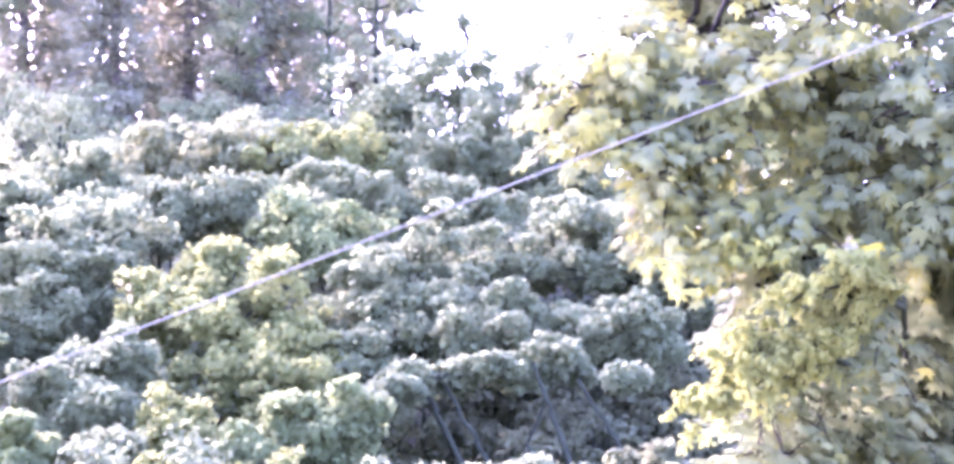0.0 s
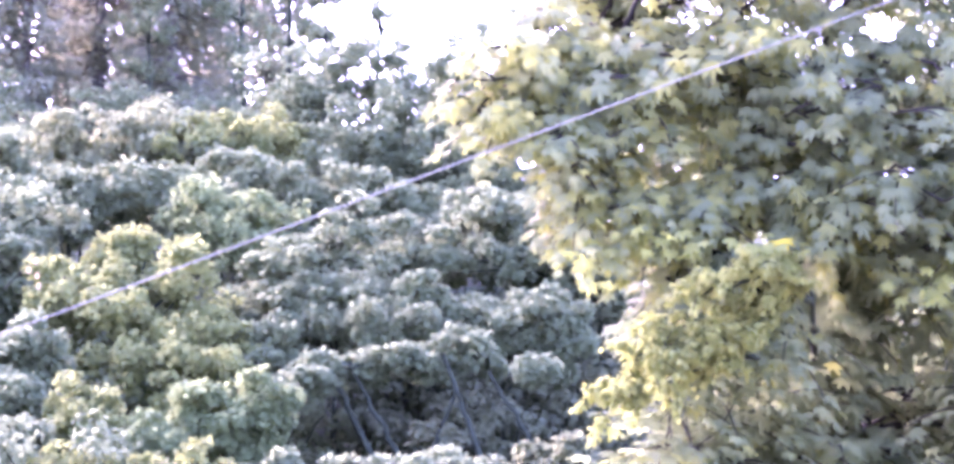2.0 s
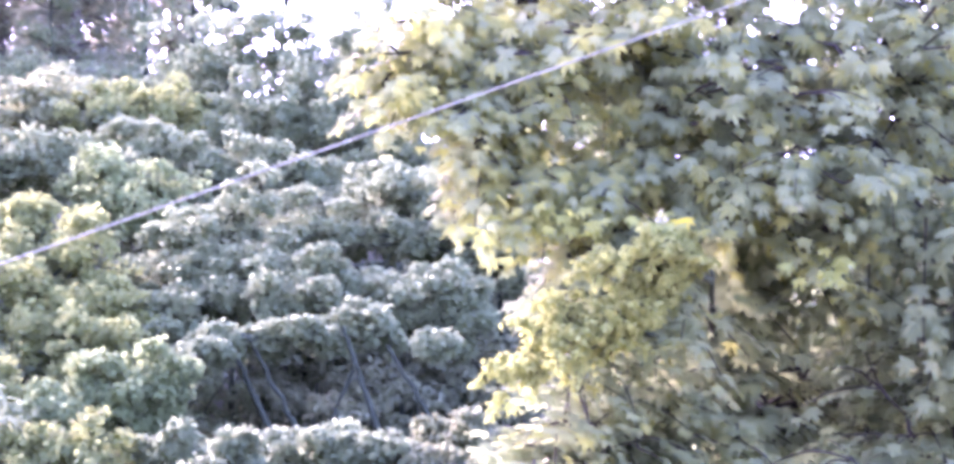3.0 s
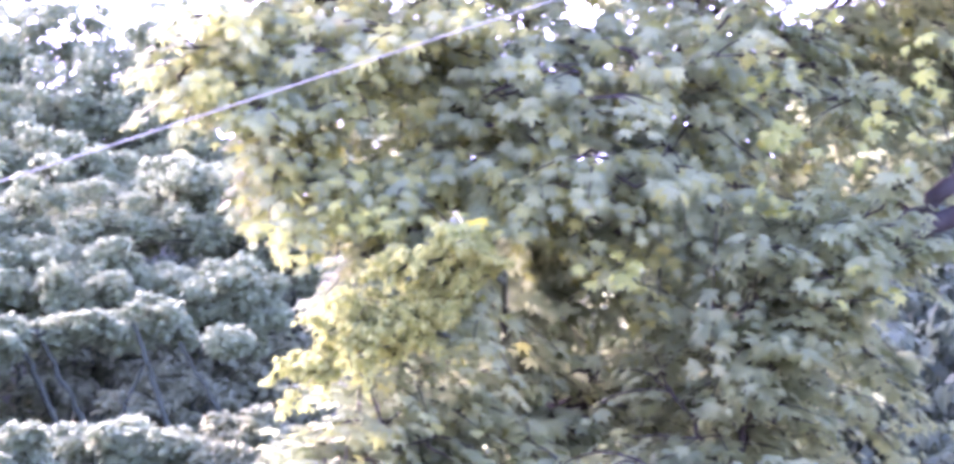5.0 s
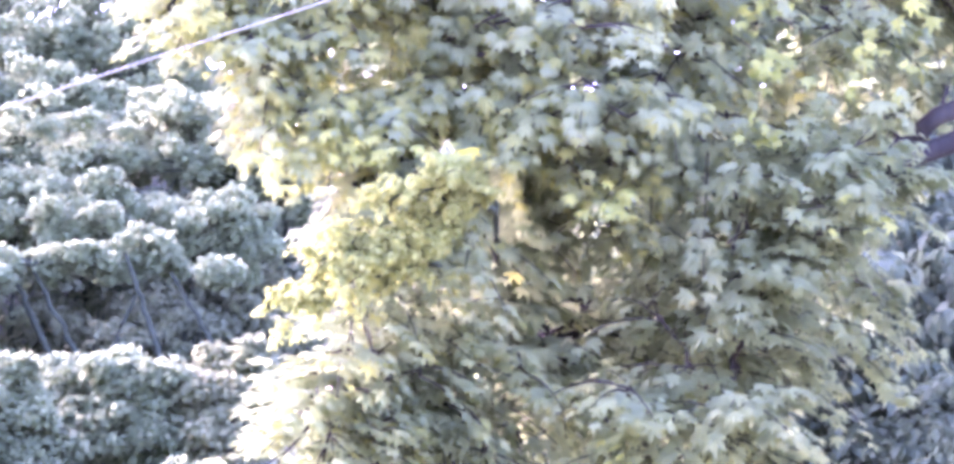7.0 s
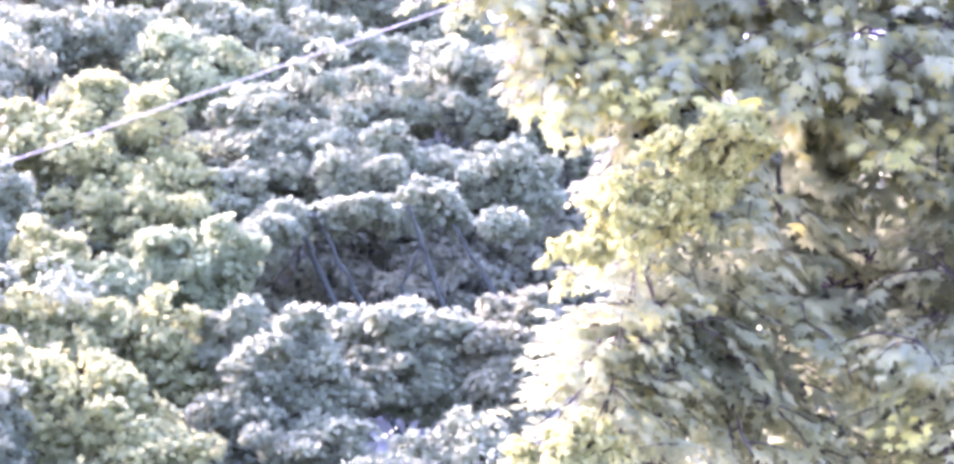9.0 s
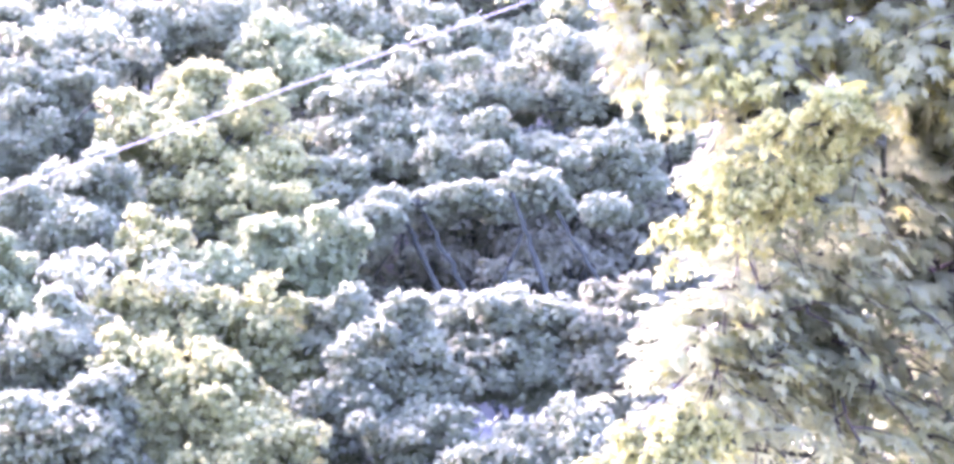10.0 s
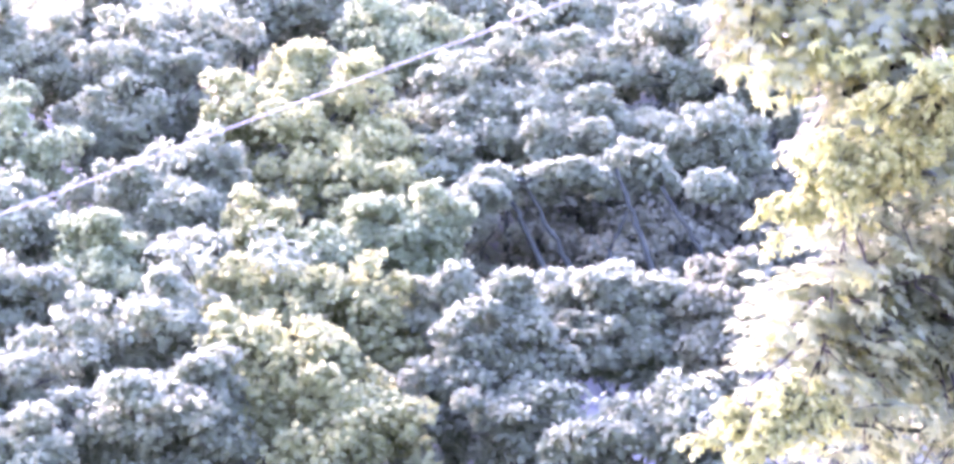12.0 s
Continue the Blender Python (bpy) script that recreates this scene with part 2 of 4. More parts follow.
# ---- ground: level at the viewer, down into a dip, up the wooded hill, on to the horizon ----
def height(x, y):
    x, y = np.asarray(x, float), np.asarray(y, float)
    s = lambda a, b: np.clip((y - a) / (b - a), 0, 1) ** 2 * (3 - 2 * np.clip((y - a) / (b - a), 0, 1))
    z = -3.5 * s(14, 36) + 17.3 * (0.35 * s(36, 78) + 0.65 * np.clip((y - 38) / 38, 0, 1)) - 6 * s(82, 160)
    return z + 0.35 * np.sin(x * 0.31 + 1) * np.sin(y * 0.27) * s(12, 30)


def build_ground():
    far = np.array([160, 260, 420, 700, 1100, 1800, 2600.0])
    ys = np.concatenate([-far[::-1], np.arange(-120, 0, 12.0), np.arange(0, 110, 1.5), np.arange(110, 150, 8.0), far])
    xs = np.concatenate([-far[::-1], np.arange(-120, -48, 12.0), np.arange(-48, 48, 2.0), np.arange(48, 130, 12.0), far])
    X, Y = np.meshgrid(xs, ys, indexing="ij")
    v = np.stack([X, Y, height(X, Y)], -1).reshape(-1, 3)
    i, j = np.meshgrid(np.arange(len(xs) - 1), np.arange(len(ys) - 1), indexing="ij")
    q = i * len(ys) + j
    f = np.stack([q, q + len(ys), q + len(ys) + 1, q + 1], -1).reshape(-1, 4)
    ob = new("ground", mesh_from("ground", v, [f], [SOIL], smooth=True))
    return tagged(ob, "pale ground added to bounce light, running into the leaf litter of a wooded hillside", "ground", kind="structure")


build_ground()


def at(az, el, y):
    """A place by its bearing and elevation from the viewer, y metres ahead."""
    return np.array([y * math.tan(radians(az)), y, EYE + y / math.cos(radians(az)) * math.tan(radians(el))])


# ---- broadleaved trees of the hillside ----
def crown_leaves(rng, clumps, per_clump, puff, per_puff, leaf, flat=0.75, lean_up=0.5):
    """Leaves on puffs on clumps; clumps is an array of x, y, z, radius."""
    n = len(clumps)
    d = unit(rng.normal(0, 1, (n * per_clump, 3)) + np.array([0, 0, 0.5]))
    c = np.repeat(clumps, per_clump, 0)
    pc = c[:, :3] + d * c[:, 3:4] * rng.uniform(0.75, 1.05, (len(c), 1)) * np.array([1, 1, flat])
    pr = puff * rng.uniform(0.6, 1.35, len(c))
    d2 = unit(rng.normal(0, 1, (len(c) * per_puff, 3)) + np.array([0, 0, 0.5]))
    pos = np.repeat(pc, per_puff, 0) + d2 * np.repeat(pr, per_puff)[:, None] * rng.uniform(0.7, 1.05, (len(d2), 1)) * np.array([1, 1, 0.7])
    nor = unit(d2 * 0.9 + np.repeat(d, per_puff, 0) * 0.35 + np.array([0, 0, lean_up]) + rng.normal(0, 0.24, d2.shape))
    along = unit(d2 * np.array([1, 1, 0.2]) + rng.normal(0, 0.5, d2.shape) + np.array([0, 0, -0.4]))
    return scatter(LEAF, LEAF_TRIS, pos, nor, along, leaf * rng.uniform(0.7, 1.3, len(pos)))


def broad_tree(seed, mat, high, wide, clumps=24, low=0.3, clump=0.85, per_clump=12, puff=0.26, per_puff=52, leaf=0.13, layered=False, lean=0.0, stems=1, stout=1.0, name="deciduous_tree"):
    """A tree standing at the origin: trunk, limbs that reach its clumps, crown."""
    rng = np.random.default_rng(seed)
    root = new(name)
    for k in range(stems):
        way = lean + (k - (stems - 1) / 2) * 0.16
        stem = bend((0.25 * k, 0, -0.6), (way * high, 0.2 * k, high * 0.82), 0, 8, 0.07, rng)
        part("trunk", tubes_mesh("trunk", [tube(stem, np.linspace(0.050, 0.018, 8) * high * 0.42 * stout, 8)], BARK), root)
    cs = []
    for k in range(clumps):
        h = low + (1 - low) * ((k + rng.uniform(0, 1)) / clumps)
        reach = wide * math.sqrt(max(0.04, 1 - ((h - low * 0.9 - 0.12) / (1.05 - low)) ** 2)) * rng.uniform(0.38, 1.0)
        if layered:
            h = round(h * 7) / 7 + rng.uniform(-0.05, 0.05)
        a = k * 2.4 + rng.uniform(-0.5, 0.5)
        cs.append((lean * high * h + math.cos(a) * reach, math.sin(a) * reach, h * high - clump * 0.3, clump * rng.uniform(0.65, 1.2)))
    cs = np.array(cs)
    for c in cs[::max(1, clumps // 9)]:
        s = min(0.95, max(0.25, c[2] / high * (0.8 if low < 0.6 else 1.08)))
        part("limb", tubes_mesh("limb", [tube(bend(stem[int(s * 7)], c[:3], 0.12 * high / 7, 7, 0.05, rng), np.linspace(0.05, 0.015, 7) * high / 7, 6)], BARK), root)
    v, f = crown_leaves(rng, cs, per_clump, puff, per_puff, leaf, 0.46 if layered else 0.78, 0.8 if layered else 0.5)
    part("crown", mesh_from("crown", v, [f], [mat]), root, kind="stuff")
    return root


def plant(thing, x, y, turn, scale, tall=1.0, sink=0.1):
    m = Matrix.Translation((x, y, float(height(x, y)) - sink)) @ Matrix.Rotation(turn, 4, "Z") @ Matrix.Diagonal((scale, scale, scale * tall, 1))
    return copy_thing(thing, m)


def stand(thing, az, y, top_el, scale, turn=0.0):
    """Plants a tree so that its top reaches that elevation."""
    x = y * math.tan(radians(az))
    g = float(height(x, y))
    want = EYE + y / math.cos(radians(az)) * math.tan(radians(top_el)) - g
    return plant(thing, x, y, turn, scale, want / (7.05 * scale), 0.0)


def clump_leaves(rng, lobes, size, puff, leaf, cover, layered):
    """Leaves on puffs, puffs on clumps, clumps over the lobes of a crown; lobes is an array of x, y, z and three radii."""
    P, N, A = [], [], []
    for c in lobes:
        mid, r = c[:3], c[3:6]
        area = 4 * math.pi * ((r[0] * r[1]) ** 1.6 / 3 + 2 * (r[0] * r[2]) ** 1.6 / 3) ** (1 / 1.6) * 0.66
        rc = min(size, 0.62 * min(r[0], r[2] * 1.6))
        n = max(5, int(area / (math.pi * rc * rc) * 1.15 * cover))
        d = unit(rng.normal(0, 1, (n * 2, 3)))
        d = d[d[:, 2] > -0.7][:n]
        out = rng.uniform(0.5, 1.32, (len(d), 1))
        centre = mid + d * r * out
        rad = rc * rng.uniform(0.65, 1.2, len(d)) * np.clip(1.5 - 0.75 * out[:, 0], 0.5, 1.0)
        k = 7
        up = np.array([0, 0, 0.55])
        d2 = unit(rng.normal(0, 1, (len(d) * k, 3)) + np.repeat(d, k, 0) * 0.7 + up)
        shape = np.array([1.05, 1.05, 0.68]) if layered else np.array([1, 1, 0.82])
        pc = np.repeat(centre, k, 0) + d2 * np.repeat(rad, k)[:, None] * rng.uniform(0.5, 1.25, (len(d2), 1)) * shape
        pr = puff * rng.uniform(0.5, 1.3, len(pc))
        m = max(12, int(9 * puff * puff / (leaf * leaf)))
        d3 = unit(rng.normal(0, 1, (len(pc) * m, 3)) + np.repeat(d2, m, 0) * 0.55 + up * 0.7)
        P.append(np.repeat(pc, m, 0) + d3 * np.repeat(pr, m)[:, None] * rng.uniform(0.78, 1.06, (len(d3), 1)) * np.array([1, 1, 0.75 if layered else 0.85]))
        N.append(unit(d3 * 0.6 + np.repeat(d2, m, 0) * 0.2 + np.array([0, 0, 0.4 if layered else 0.15]) + rng.normal(0, 0.5, d3.shape)))
        A.append(unit(d3 * np.array([1, 1, 0.1]) + rng.normal(0, 0.45, d3.shape) + np.array([0, 0, -0.45])))
    P, N, A = np.concatenate(P), np.concatenate(N), np.concatenate(A)
    return scatter(BROAD_LEAF, LEAF_TRIS, P, N, A, leaf * rng.uniform(0.72, 1.3, len(P)))


def depth_of(el):
    """How far ahead a crown at that elevation stands on the slope."""
    return float(np.interp(el, (-2, 0, 2.5, 4.5, 7.0, 9.0, 11.7, 13.4), (38, 40, 44, 47.5, 53, 58, 68, 76)))


TREE_TEXT = {
    "yellow": ("yellow_green_tree", "rounded tree with puffs of yellow-green leaves on the slope"),
    "green": ("deciduous_tree", "fresh green broadleaved tree among the hillside woods"),
    "grey": ("deciduous_tree", "grey-green broadleaved tree on the hillside"),
    "spray": ("deciduous_tree", "grey-green tree with layered sprays of leaves"),
    "shade": ("deciduous_tree", "leaning trees with bare trunks under a flat spray of leaves"),
    "pale": ("deciduous_tree", "pale green tree with open clumps of leaves"),
}
tree_count = [100]


def lobe_tree(kind, mat, lobes, layered=False, stems=(), nearer=0.0, size=0.62, puff=0.22, leaf=0.14, cover=0.85, thick=0.07):
    """A tree on the slope whose crown is made of lobes, each a bearing, an elevation and half its width and height in degrees."""
    tree_count[0] += 1
    rng = np.random.default_rng(tree_count[0])
    name, text = TREE_TEXT[kind]
    y0 = depth_of(np.mean([l[1] for l in lobes])) - nearer
    az0 = np.mean([l[0] for l in lobes])
    bx, by = y0 * math.tan(radians(az0)), y0 + 0.6
    base = np.array([bx, by, float(height(bx, by))])
    root = new(name)
    root.location = base
    balls = []
    for k, (az, el, w, h) in enumerate(lobes):
        y = y0 + 0.45 * (depth_of(el) - nearer - y0) + rng.uniform(-0.4, 0.4)
        w, h = radians(w) * y * 1.08, radians(h) * y * 1.3
        mid, r = at(az, el, y) - base, np.array([w, max(w, h) * (1.0 if layered else 0.9), h])
        pieces = 3 if w > 0.75 else 2
        turn = rng.uniform(0, 6.3)
        for j in range(pieces):  # each lobe breaks up into uneven knolls
            a = turn + j * 6.283 / pieces + rng.uniform(-0.5, 0.5)
            off = np.array([math.cos(a) * 0.42, rng.uniform(-0.35, 0.25), math.sin(a) * 0.36])
            balls.append((*(mid + off * r), *(r * rng.uniform(0.52, 0.74, 3))))
    if not stems:  # the crown goes on below, down to the next tree
        balls += [(b[0], b[1] + 0.15 * b[4], b[2] - 1.0 * b[5], b[3] * 0.9, b[4] * 0.9, b[5]) for b in balls]
    balls = np.array(balls)
    heart = balls[:, :3].mean(0)
    main = None
    for az_a, el_a, az_b, el_b in stems:
        top, foot = at(az_a, el_a, y0) - base, at(az_b, el_b, y0) - base
        way = unit(foot - top)
        ground = foot + way * max(0.0, (foot[2] + base[2] - float(height(foot[0] + bx, by)) + 0.3) / max(0.3, -way[2]))
        line = np.concatenate([bend(ground, foot, 0, 4, 0.02, rng)[:-1], bend(foot, top, 0, 7, 0.03, rng), [top - way * 0.5]])
        part("trunk", tubes_mesh("trunk", [tube(line, np.linspace(thick * 1.15, thick * 0.55, len(line)), 8)], BARK), root)
        main = line if main is None else main
    if main is None:
        main = bend((0, 0, -0.4), heart + np.array([0, 0.2, 0.1]), 0, 9, 0.05, rng)
        part("trunk", tubes_mesh("trunk", [tube(main, np.linspace(thick, thick * 0.5, 9), 8)], BARK), root)
    for ball in balls[:2 * len(lobes):2]:
        for k in range(2):
            end = ball[:3] + ball[3:6] * rng.uniform(-0.55, 0.55, 3)
            start = main[-1 - k] if stems == () else main[-1]
            part("limb", tubes_mesh("limb", [tube(bend(start, end, 0.15, 7, 0.04, rng), np.linspace(0.05, 0.012, 7), 6)], BARK), root)
    v, f = clump_leaves(rng, balls, size, puff, leaf, cover, layered)
    part("crown", mesh_from("crown", v, [f], [mat]), root, kind="stuff")
    return tagged(root, text, "tree", "trees of the hillside")


dark_c = broad_tree(21, SHADED_LEAF, 7.0, 2.3, 20, 0.2, per_clump=10, leaf=0.2, puff=0.26, per_puff=16)
bush_a = broad_tree(22, GREY_LEAF, 3.2, 2.0, 11, 0.08, clump=0.85, per_clump=8, puff=0.34, per_puff=12, leaf=0.24, stems=2, name="bush")
bush_b = broad_tree(23, DARK_LEAF, 3.2, 2.0, 11, 0.08, clump=0.85, per_clump=8, puff=0.34, per_puff=12, leaf=0.24, stems=2, name="bush")
wood_a = broad_tree(18, GREY_LEAF, 7.0, 2.6, 16, 0.45, clump=1.0, per_clump=9, puff=0.34, per_puff=15, leaf=0.23)
wood_b = broad_tree(19, GREY_LEAF, 7.0, 2.4, 16, 0.40, clump=0.95, per_clump=9, puff=0.32, per_puff=15, leaf=0.22)
wood_c = broad_tree(20, OLIVE_LEAF, 7.0, 2.4, 15, 0.45, clump=0.95, per_clump=9, puff=0.32, per_puff=15, leaf=0.23)
KINDS = (wood_a, wood_b, wood_c, dark_c, bush_a, bush_b)
for thing, text in zip(KINDS, ("dense grey-green tree higher on the slope", "bushy grey-green tree higher on the slope", "olive-green tree higher on the slope",
                               "small-leaved tree in the dip behind the maple, leaves darkened for shade", "grey-green bush of the undergrowth", "dark green bush of the undergrowth")):
    tagged(thing, text, "bush" if thing in (bush_a, bush_b) else "tree", "undergrowth" if thing in (bush_a, bush_b) else "trees of the hillside")
# the trees that stand out
lobe_tree("yellow", YELLOW_LEAF, [(-6.38, 7.98, 0.74, 0.56), (-7.63, 6.91, 0.92, 0.67), (-5.64, 7.20, 1.34, 0.82), (-4.28, 6.17, 1.19, 0.82), (-6.79, 5.98, 1.26, 0.89), (-5.44, 5.06, 1.63, 0.74)])
lobe_tree("yellow", YELLOW_LEAF, [(-7.18, 4.08, 0.86, 0.77)])
lobe_tree("green", GREEN_LEAF, [(-3.19, 4.45, 0.77, 0.62), (-4.22, 4.05, 0.89, 0.71), (-5.54, 3.50, 0.89, 0.45)])
lobe_tree("yellow", YELLOW_LEAF, [(-7.50, 2.68, 1.31, 0.74), (-5.51, 2.54, 1.48, 0.71), (-4.14, 1.83, 1.04, 0.92)])
lobe_tree("yellow", YELLOW_LEAF, [(-7.50, 1.24, 0.82, 0.74), (-6.28, 0.95, 1.16, 0.77), (-7.12, -0.25, 0.74, 0.50), (-4.85, -0.17, 1.22, 0.98), (-5.41, -1.21, 1.78, 0.74)])
lobe_tree("grey", GREY_LEAF, [(-10.65, 7.88, 1.16, 1.19), (-10.90, 6.63, 1.04, 0.89)])
lobe_tree("grey", GREY_LEAF, [(-9.37, 8.82, 1.19, 0.82), (-9.32, 7.28, 0.89, 0.92)])
lobe_tree("grey", GREY_LEAF, [(-8.90, 5.47, 0.92, 0.74), (-9.09, 4.51, 1.11, 0.59), (-10.41, 4.97, 1.11, 0.67)])
lobe_tree("green", GREEN_LEAF, [(-11.08, 3.64, 0.82, 0.67), (-11.05, 2.76, 0.89, 0.45)])
lobe_tree("grey", GREY_LEAF, [(-9.05, 3.26, 0.74, 0.82)])
lobe_tree("spray", GREY_LEAF, [(-10.16, 1.84, 1.56, 0.71), (-10.98, 0.73, 1.04, 0.74)], layered=True)
lobe_tree("spray", GREY_LEAF, [(-10.02, -0.27, 1.86, 0.62), (-10.78, -1.08, 1.48, 0.59)], layered=True)
lobe_tree("spray", GREY_LEAF, [(-8.52, 0.34, 0.74, 0.59), (-8.62, -0.98, 0.89, 0.59)], layered=True)
lobe_tree("green", GREEN_LEAF, [(-3.60, 8.66, 1.26, 0.62), (-4.65, 9.15, 0.89, 0.59)])
lobe_tree("spray", GREY_LEAF, [(-0.75, 8.44, 1.56, 0.71), (-2.08, 7.67, 1.26, 0.59), (-2.80, 6.76, 0.89, 0.59)], layered=True)
lobe_tree("spray", GREY_LEAF, [(2.55, 8.64, 1.41, 0.62), (1.21, 7.96, 1.34, 0.56), (3.46, 7.69, 1.19, 0.59)], layered=True, stems=((4.29, 7.1, 4.33, 4.0), (5.18, 7.4, 5.2, 5.3), (4.6, 6.6, 4.71, 3.7)), thick=0.06)
lobe_tree("spray", GREY_LEAF, [(-1.17, 7.17, 1.34, 0.52), (0.18, 6.98, 1.19, 0.52)], layered=True)
lobe_tree("pale", GREY_LEAF, [(6.14, 7.42, 0.92, 0.67), (5.54, 8.01, 0.74, 0.59)])
lobe_tree("shade", GREY_LEAF, [(1.70, 5.77, 0.83, 0.39), (0.51, 5.51, 0.59, 0.24), (-0.61, 5.43, 0.62, 0.21), (-1.72, 5.26, 0.59, 0.36), (-2.13, 4.92, 0.45, 0.33), (3.57, 5.32, 0.59, 0.21)], size=0.4, cover=0.7, stems=((-0.6, 4.95, 0.18, 3.56), (-1.27, 5.09, -0.96, 4.5), (1.56, 5.29, 1.95, 4.26), (1.43, 4.25, 1.07, 3.35), (2.77, 4.9, 3.5, 3.7)), thick=0.065)
lobe_tree("grey", GREY_LEAF, [(-2.63, 2.53, 0.71, 0.77), (-2.38, 1.20, 0.89, 0.82), (-2.94, -0.14, 0.89, 0.82)])
lobe_tree("grey", GREY_LEAF, [(-0.99, 2.12, 0.77, 0.67), (-0.52, 1.09, 0.92, 0.74), (-0.79, -0.24, 1.34, 0.92)])
lobe_tree("spray", GREY_LEAF, [(1.31, 2.76, 1.41, 0.39), (0.88, 1.86, 0.89, 0.36), (1.77, 1.51, 1.16, 0.45)], layered=True)
lobe_tree("pale", PALE_LEAF, [(4.09, 3.14, 0.59, 0.48), (3.40, 2.13, 0.92, 0.53), (4.43, 2.00, 0.74, 0.82), (3.86, 1.03, 0.82, 0.59)])
lobe_tree("grey", GREY_LEAF, [(2.84, -0.25, 1.01, 0.59), (3.59, -0.89, 1.04, 0.59)])
lobe_tree("grey", GREY_LEAF, [(0.93, -1.02, 0.89, 0.39)])
lobe_tree("yellow", OLIVE_LEAF, [(-5.68, 11.56, 0.48, 0.39), (-5.86, 10.71, 1.26, 0.71), (-7.73, 10.53, 1.11, 0.59)])
lobe_tree("yellow", YELLOW_LEAF, [(-3.69, 11.00, 1.34, 0.48), (-4.59, 10.47, 0.89, 0.59)])
lobe_tree("grey", GREY_LEAF, [(-2.19, 12.05, 1.41, 0.89), (-1.27, 10.72, 1.63, 0.82)])
lobe_tree("grey", GREY_LEAF, [(-0.21, 12.50, 1.26, 0.82), (0.70, 11.47, 1.11, 0.96), (1.15, 10.35, 1.11, 0.74)])
lobe_tree("grey", GREY_LEAF, [(-3.38, 9.89, 1.11, 0.74), (-5.02, 9.50, 1.11, 0.67)])
lobe_tree("grey", GREY_LEAF, [(2.21, 11.83, 1.19, 1.34), (2.51, 10.19, 1.19, 0.89)])
lobe_tree("grey", GREY_LEAF, [(-10.80, 9.73, 1.11, 0.74), (-9.49, 10.07, 0.96, 0.62)])
lobe_tree("grey", GREY_LEAF, [(-8.36, 9.29, 1.19, 0.74), (-6.81, 9.54, 1.19, 0.67)])
lobe_tree("grey", GREY_LEAF, [(-10.18, 8.58, 1.26, 0.82), (-11.36, 8.99, 0.74, 0.89)])
lobe_tree("grey", GREY_LEAF, [(-1.27, 9.53, 1.34, 0.56), (0.24, 9.46, 1.04, 0.53)])
lobe_tree("grey", GREY_LEAF, [(2.65, 9.08, 1.04, 0.52), (4.14, 8.25, 0.89, 0.59)])
lobe_tree("grey", GREY_LEAF, [(-12.66, 7.79, 1.26, 1.11), (-13.70, 8.62, 1.19, 1.04)])
lobe_tree("green", GREEN_LEAF, [(-13.04, 5.88, 1.19, 0.89), (-14.49, 6.55, 1.19, 1.04)])
lobe_tree("grey", GREY_LEAF, [(-13.27, 4.12, 1.19, 0.89), (-14.71, 4.51, 1.19, 1.04)])
lobe_tree("spray", GREY_LEAF, [(-13.07, 2.23, 1.41, 0.74), (-14.79, 2.48, 1.34, 0.89)], layered=True)
lobe_tree("spray", GREY_LEAF, [(-12.73, 0.34, 1.63, 0.74), (-14.57, 0.16, 1.48, 0.89)], layered=True)
lobe_tree("grey", GREY_LEAF, [(-12.82, -1.33, 1.48, 0.67), (-14.66, -1.42, 1.34, 0.89)])
lobe_tree("grey", GREY_LEAF, [(-15.27, 8.54, 1.34, 1.34), (-15.91, 6.49, 1.34, 1.19)])
lobe_tree("grey", GREY_LEAF, [(-1.30, 6.35, 1.19, 0.50), (0.20, 6.28, 1.26, 0.48), (-2.63, 5.87, 0.89, 0.53)], nearer=-1.2, cover=0.7)
lobe_tree("grey", GREY_LEAF, [(1.84, 6.60, 1.11, 0.53), (3.11, 6.50, 1.04, 0.59), (4.23, 6.22, 0.89, 0.67)], nearer=-1.2, cover=0.7)
old = stand(wood_b, -9.9, 55, 7.6, 0.7)
tips = bend(at(-9.3, 7.2, 50.2), at(-8.5, 7.85, 49.2), 0.1, 6)
pale = [tube(tips, np.linspace(0.02, 0.008, 6), 5)]
ob = part("dead_twig", tubes_mesh("dead_twig", pale, BARK), old, "bare twig with pale withered leaves")
ob.matrix_parent_inverse = old.matrix_basis.inverted()
for az, el in ((-8.6, 7.95), (-8.75, 7.72), (-8.55, 7.6), (-8.5, 7.35)):
    p = at(az, el, 49.2)
    v, f = scatter(LEAF, LEAF_TRIS, np.array([p, p + 0.04]), unit(np.array([(-0.3, -0.8, 0.5), (0.3, -0.8, 0.4)])), unit(np.array([(0.4, 0, -0.9), (-0.5, 0, -0.8)])), np.array([0.16, 0.13]))
    ob = part("withered_leaf", mesh_from("withered_leaf", v, [f], [WITHERED]), old, "pale orange withered leaf")
    ob.matrix_parent_inverse = old.matrix_basis.inverted()
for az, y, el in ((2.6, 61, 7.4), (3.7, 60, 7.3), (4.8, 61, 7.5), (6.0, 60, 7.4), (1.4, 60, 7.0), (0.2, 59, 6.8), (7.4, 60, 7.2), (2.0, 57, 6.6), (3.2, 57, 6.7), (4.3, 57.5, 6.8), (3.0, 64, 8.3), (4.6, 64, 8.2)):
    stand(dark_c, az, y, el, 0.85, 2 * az)
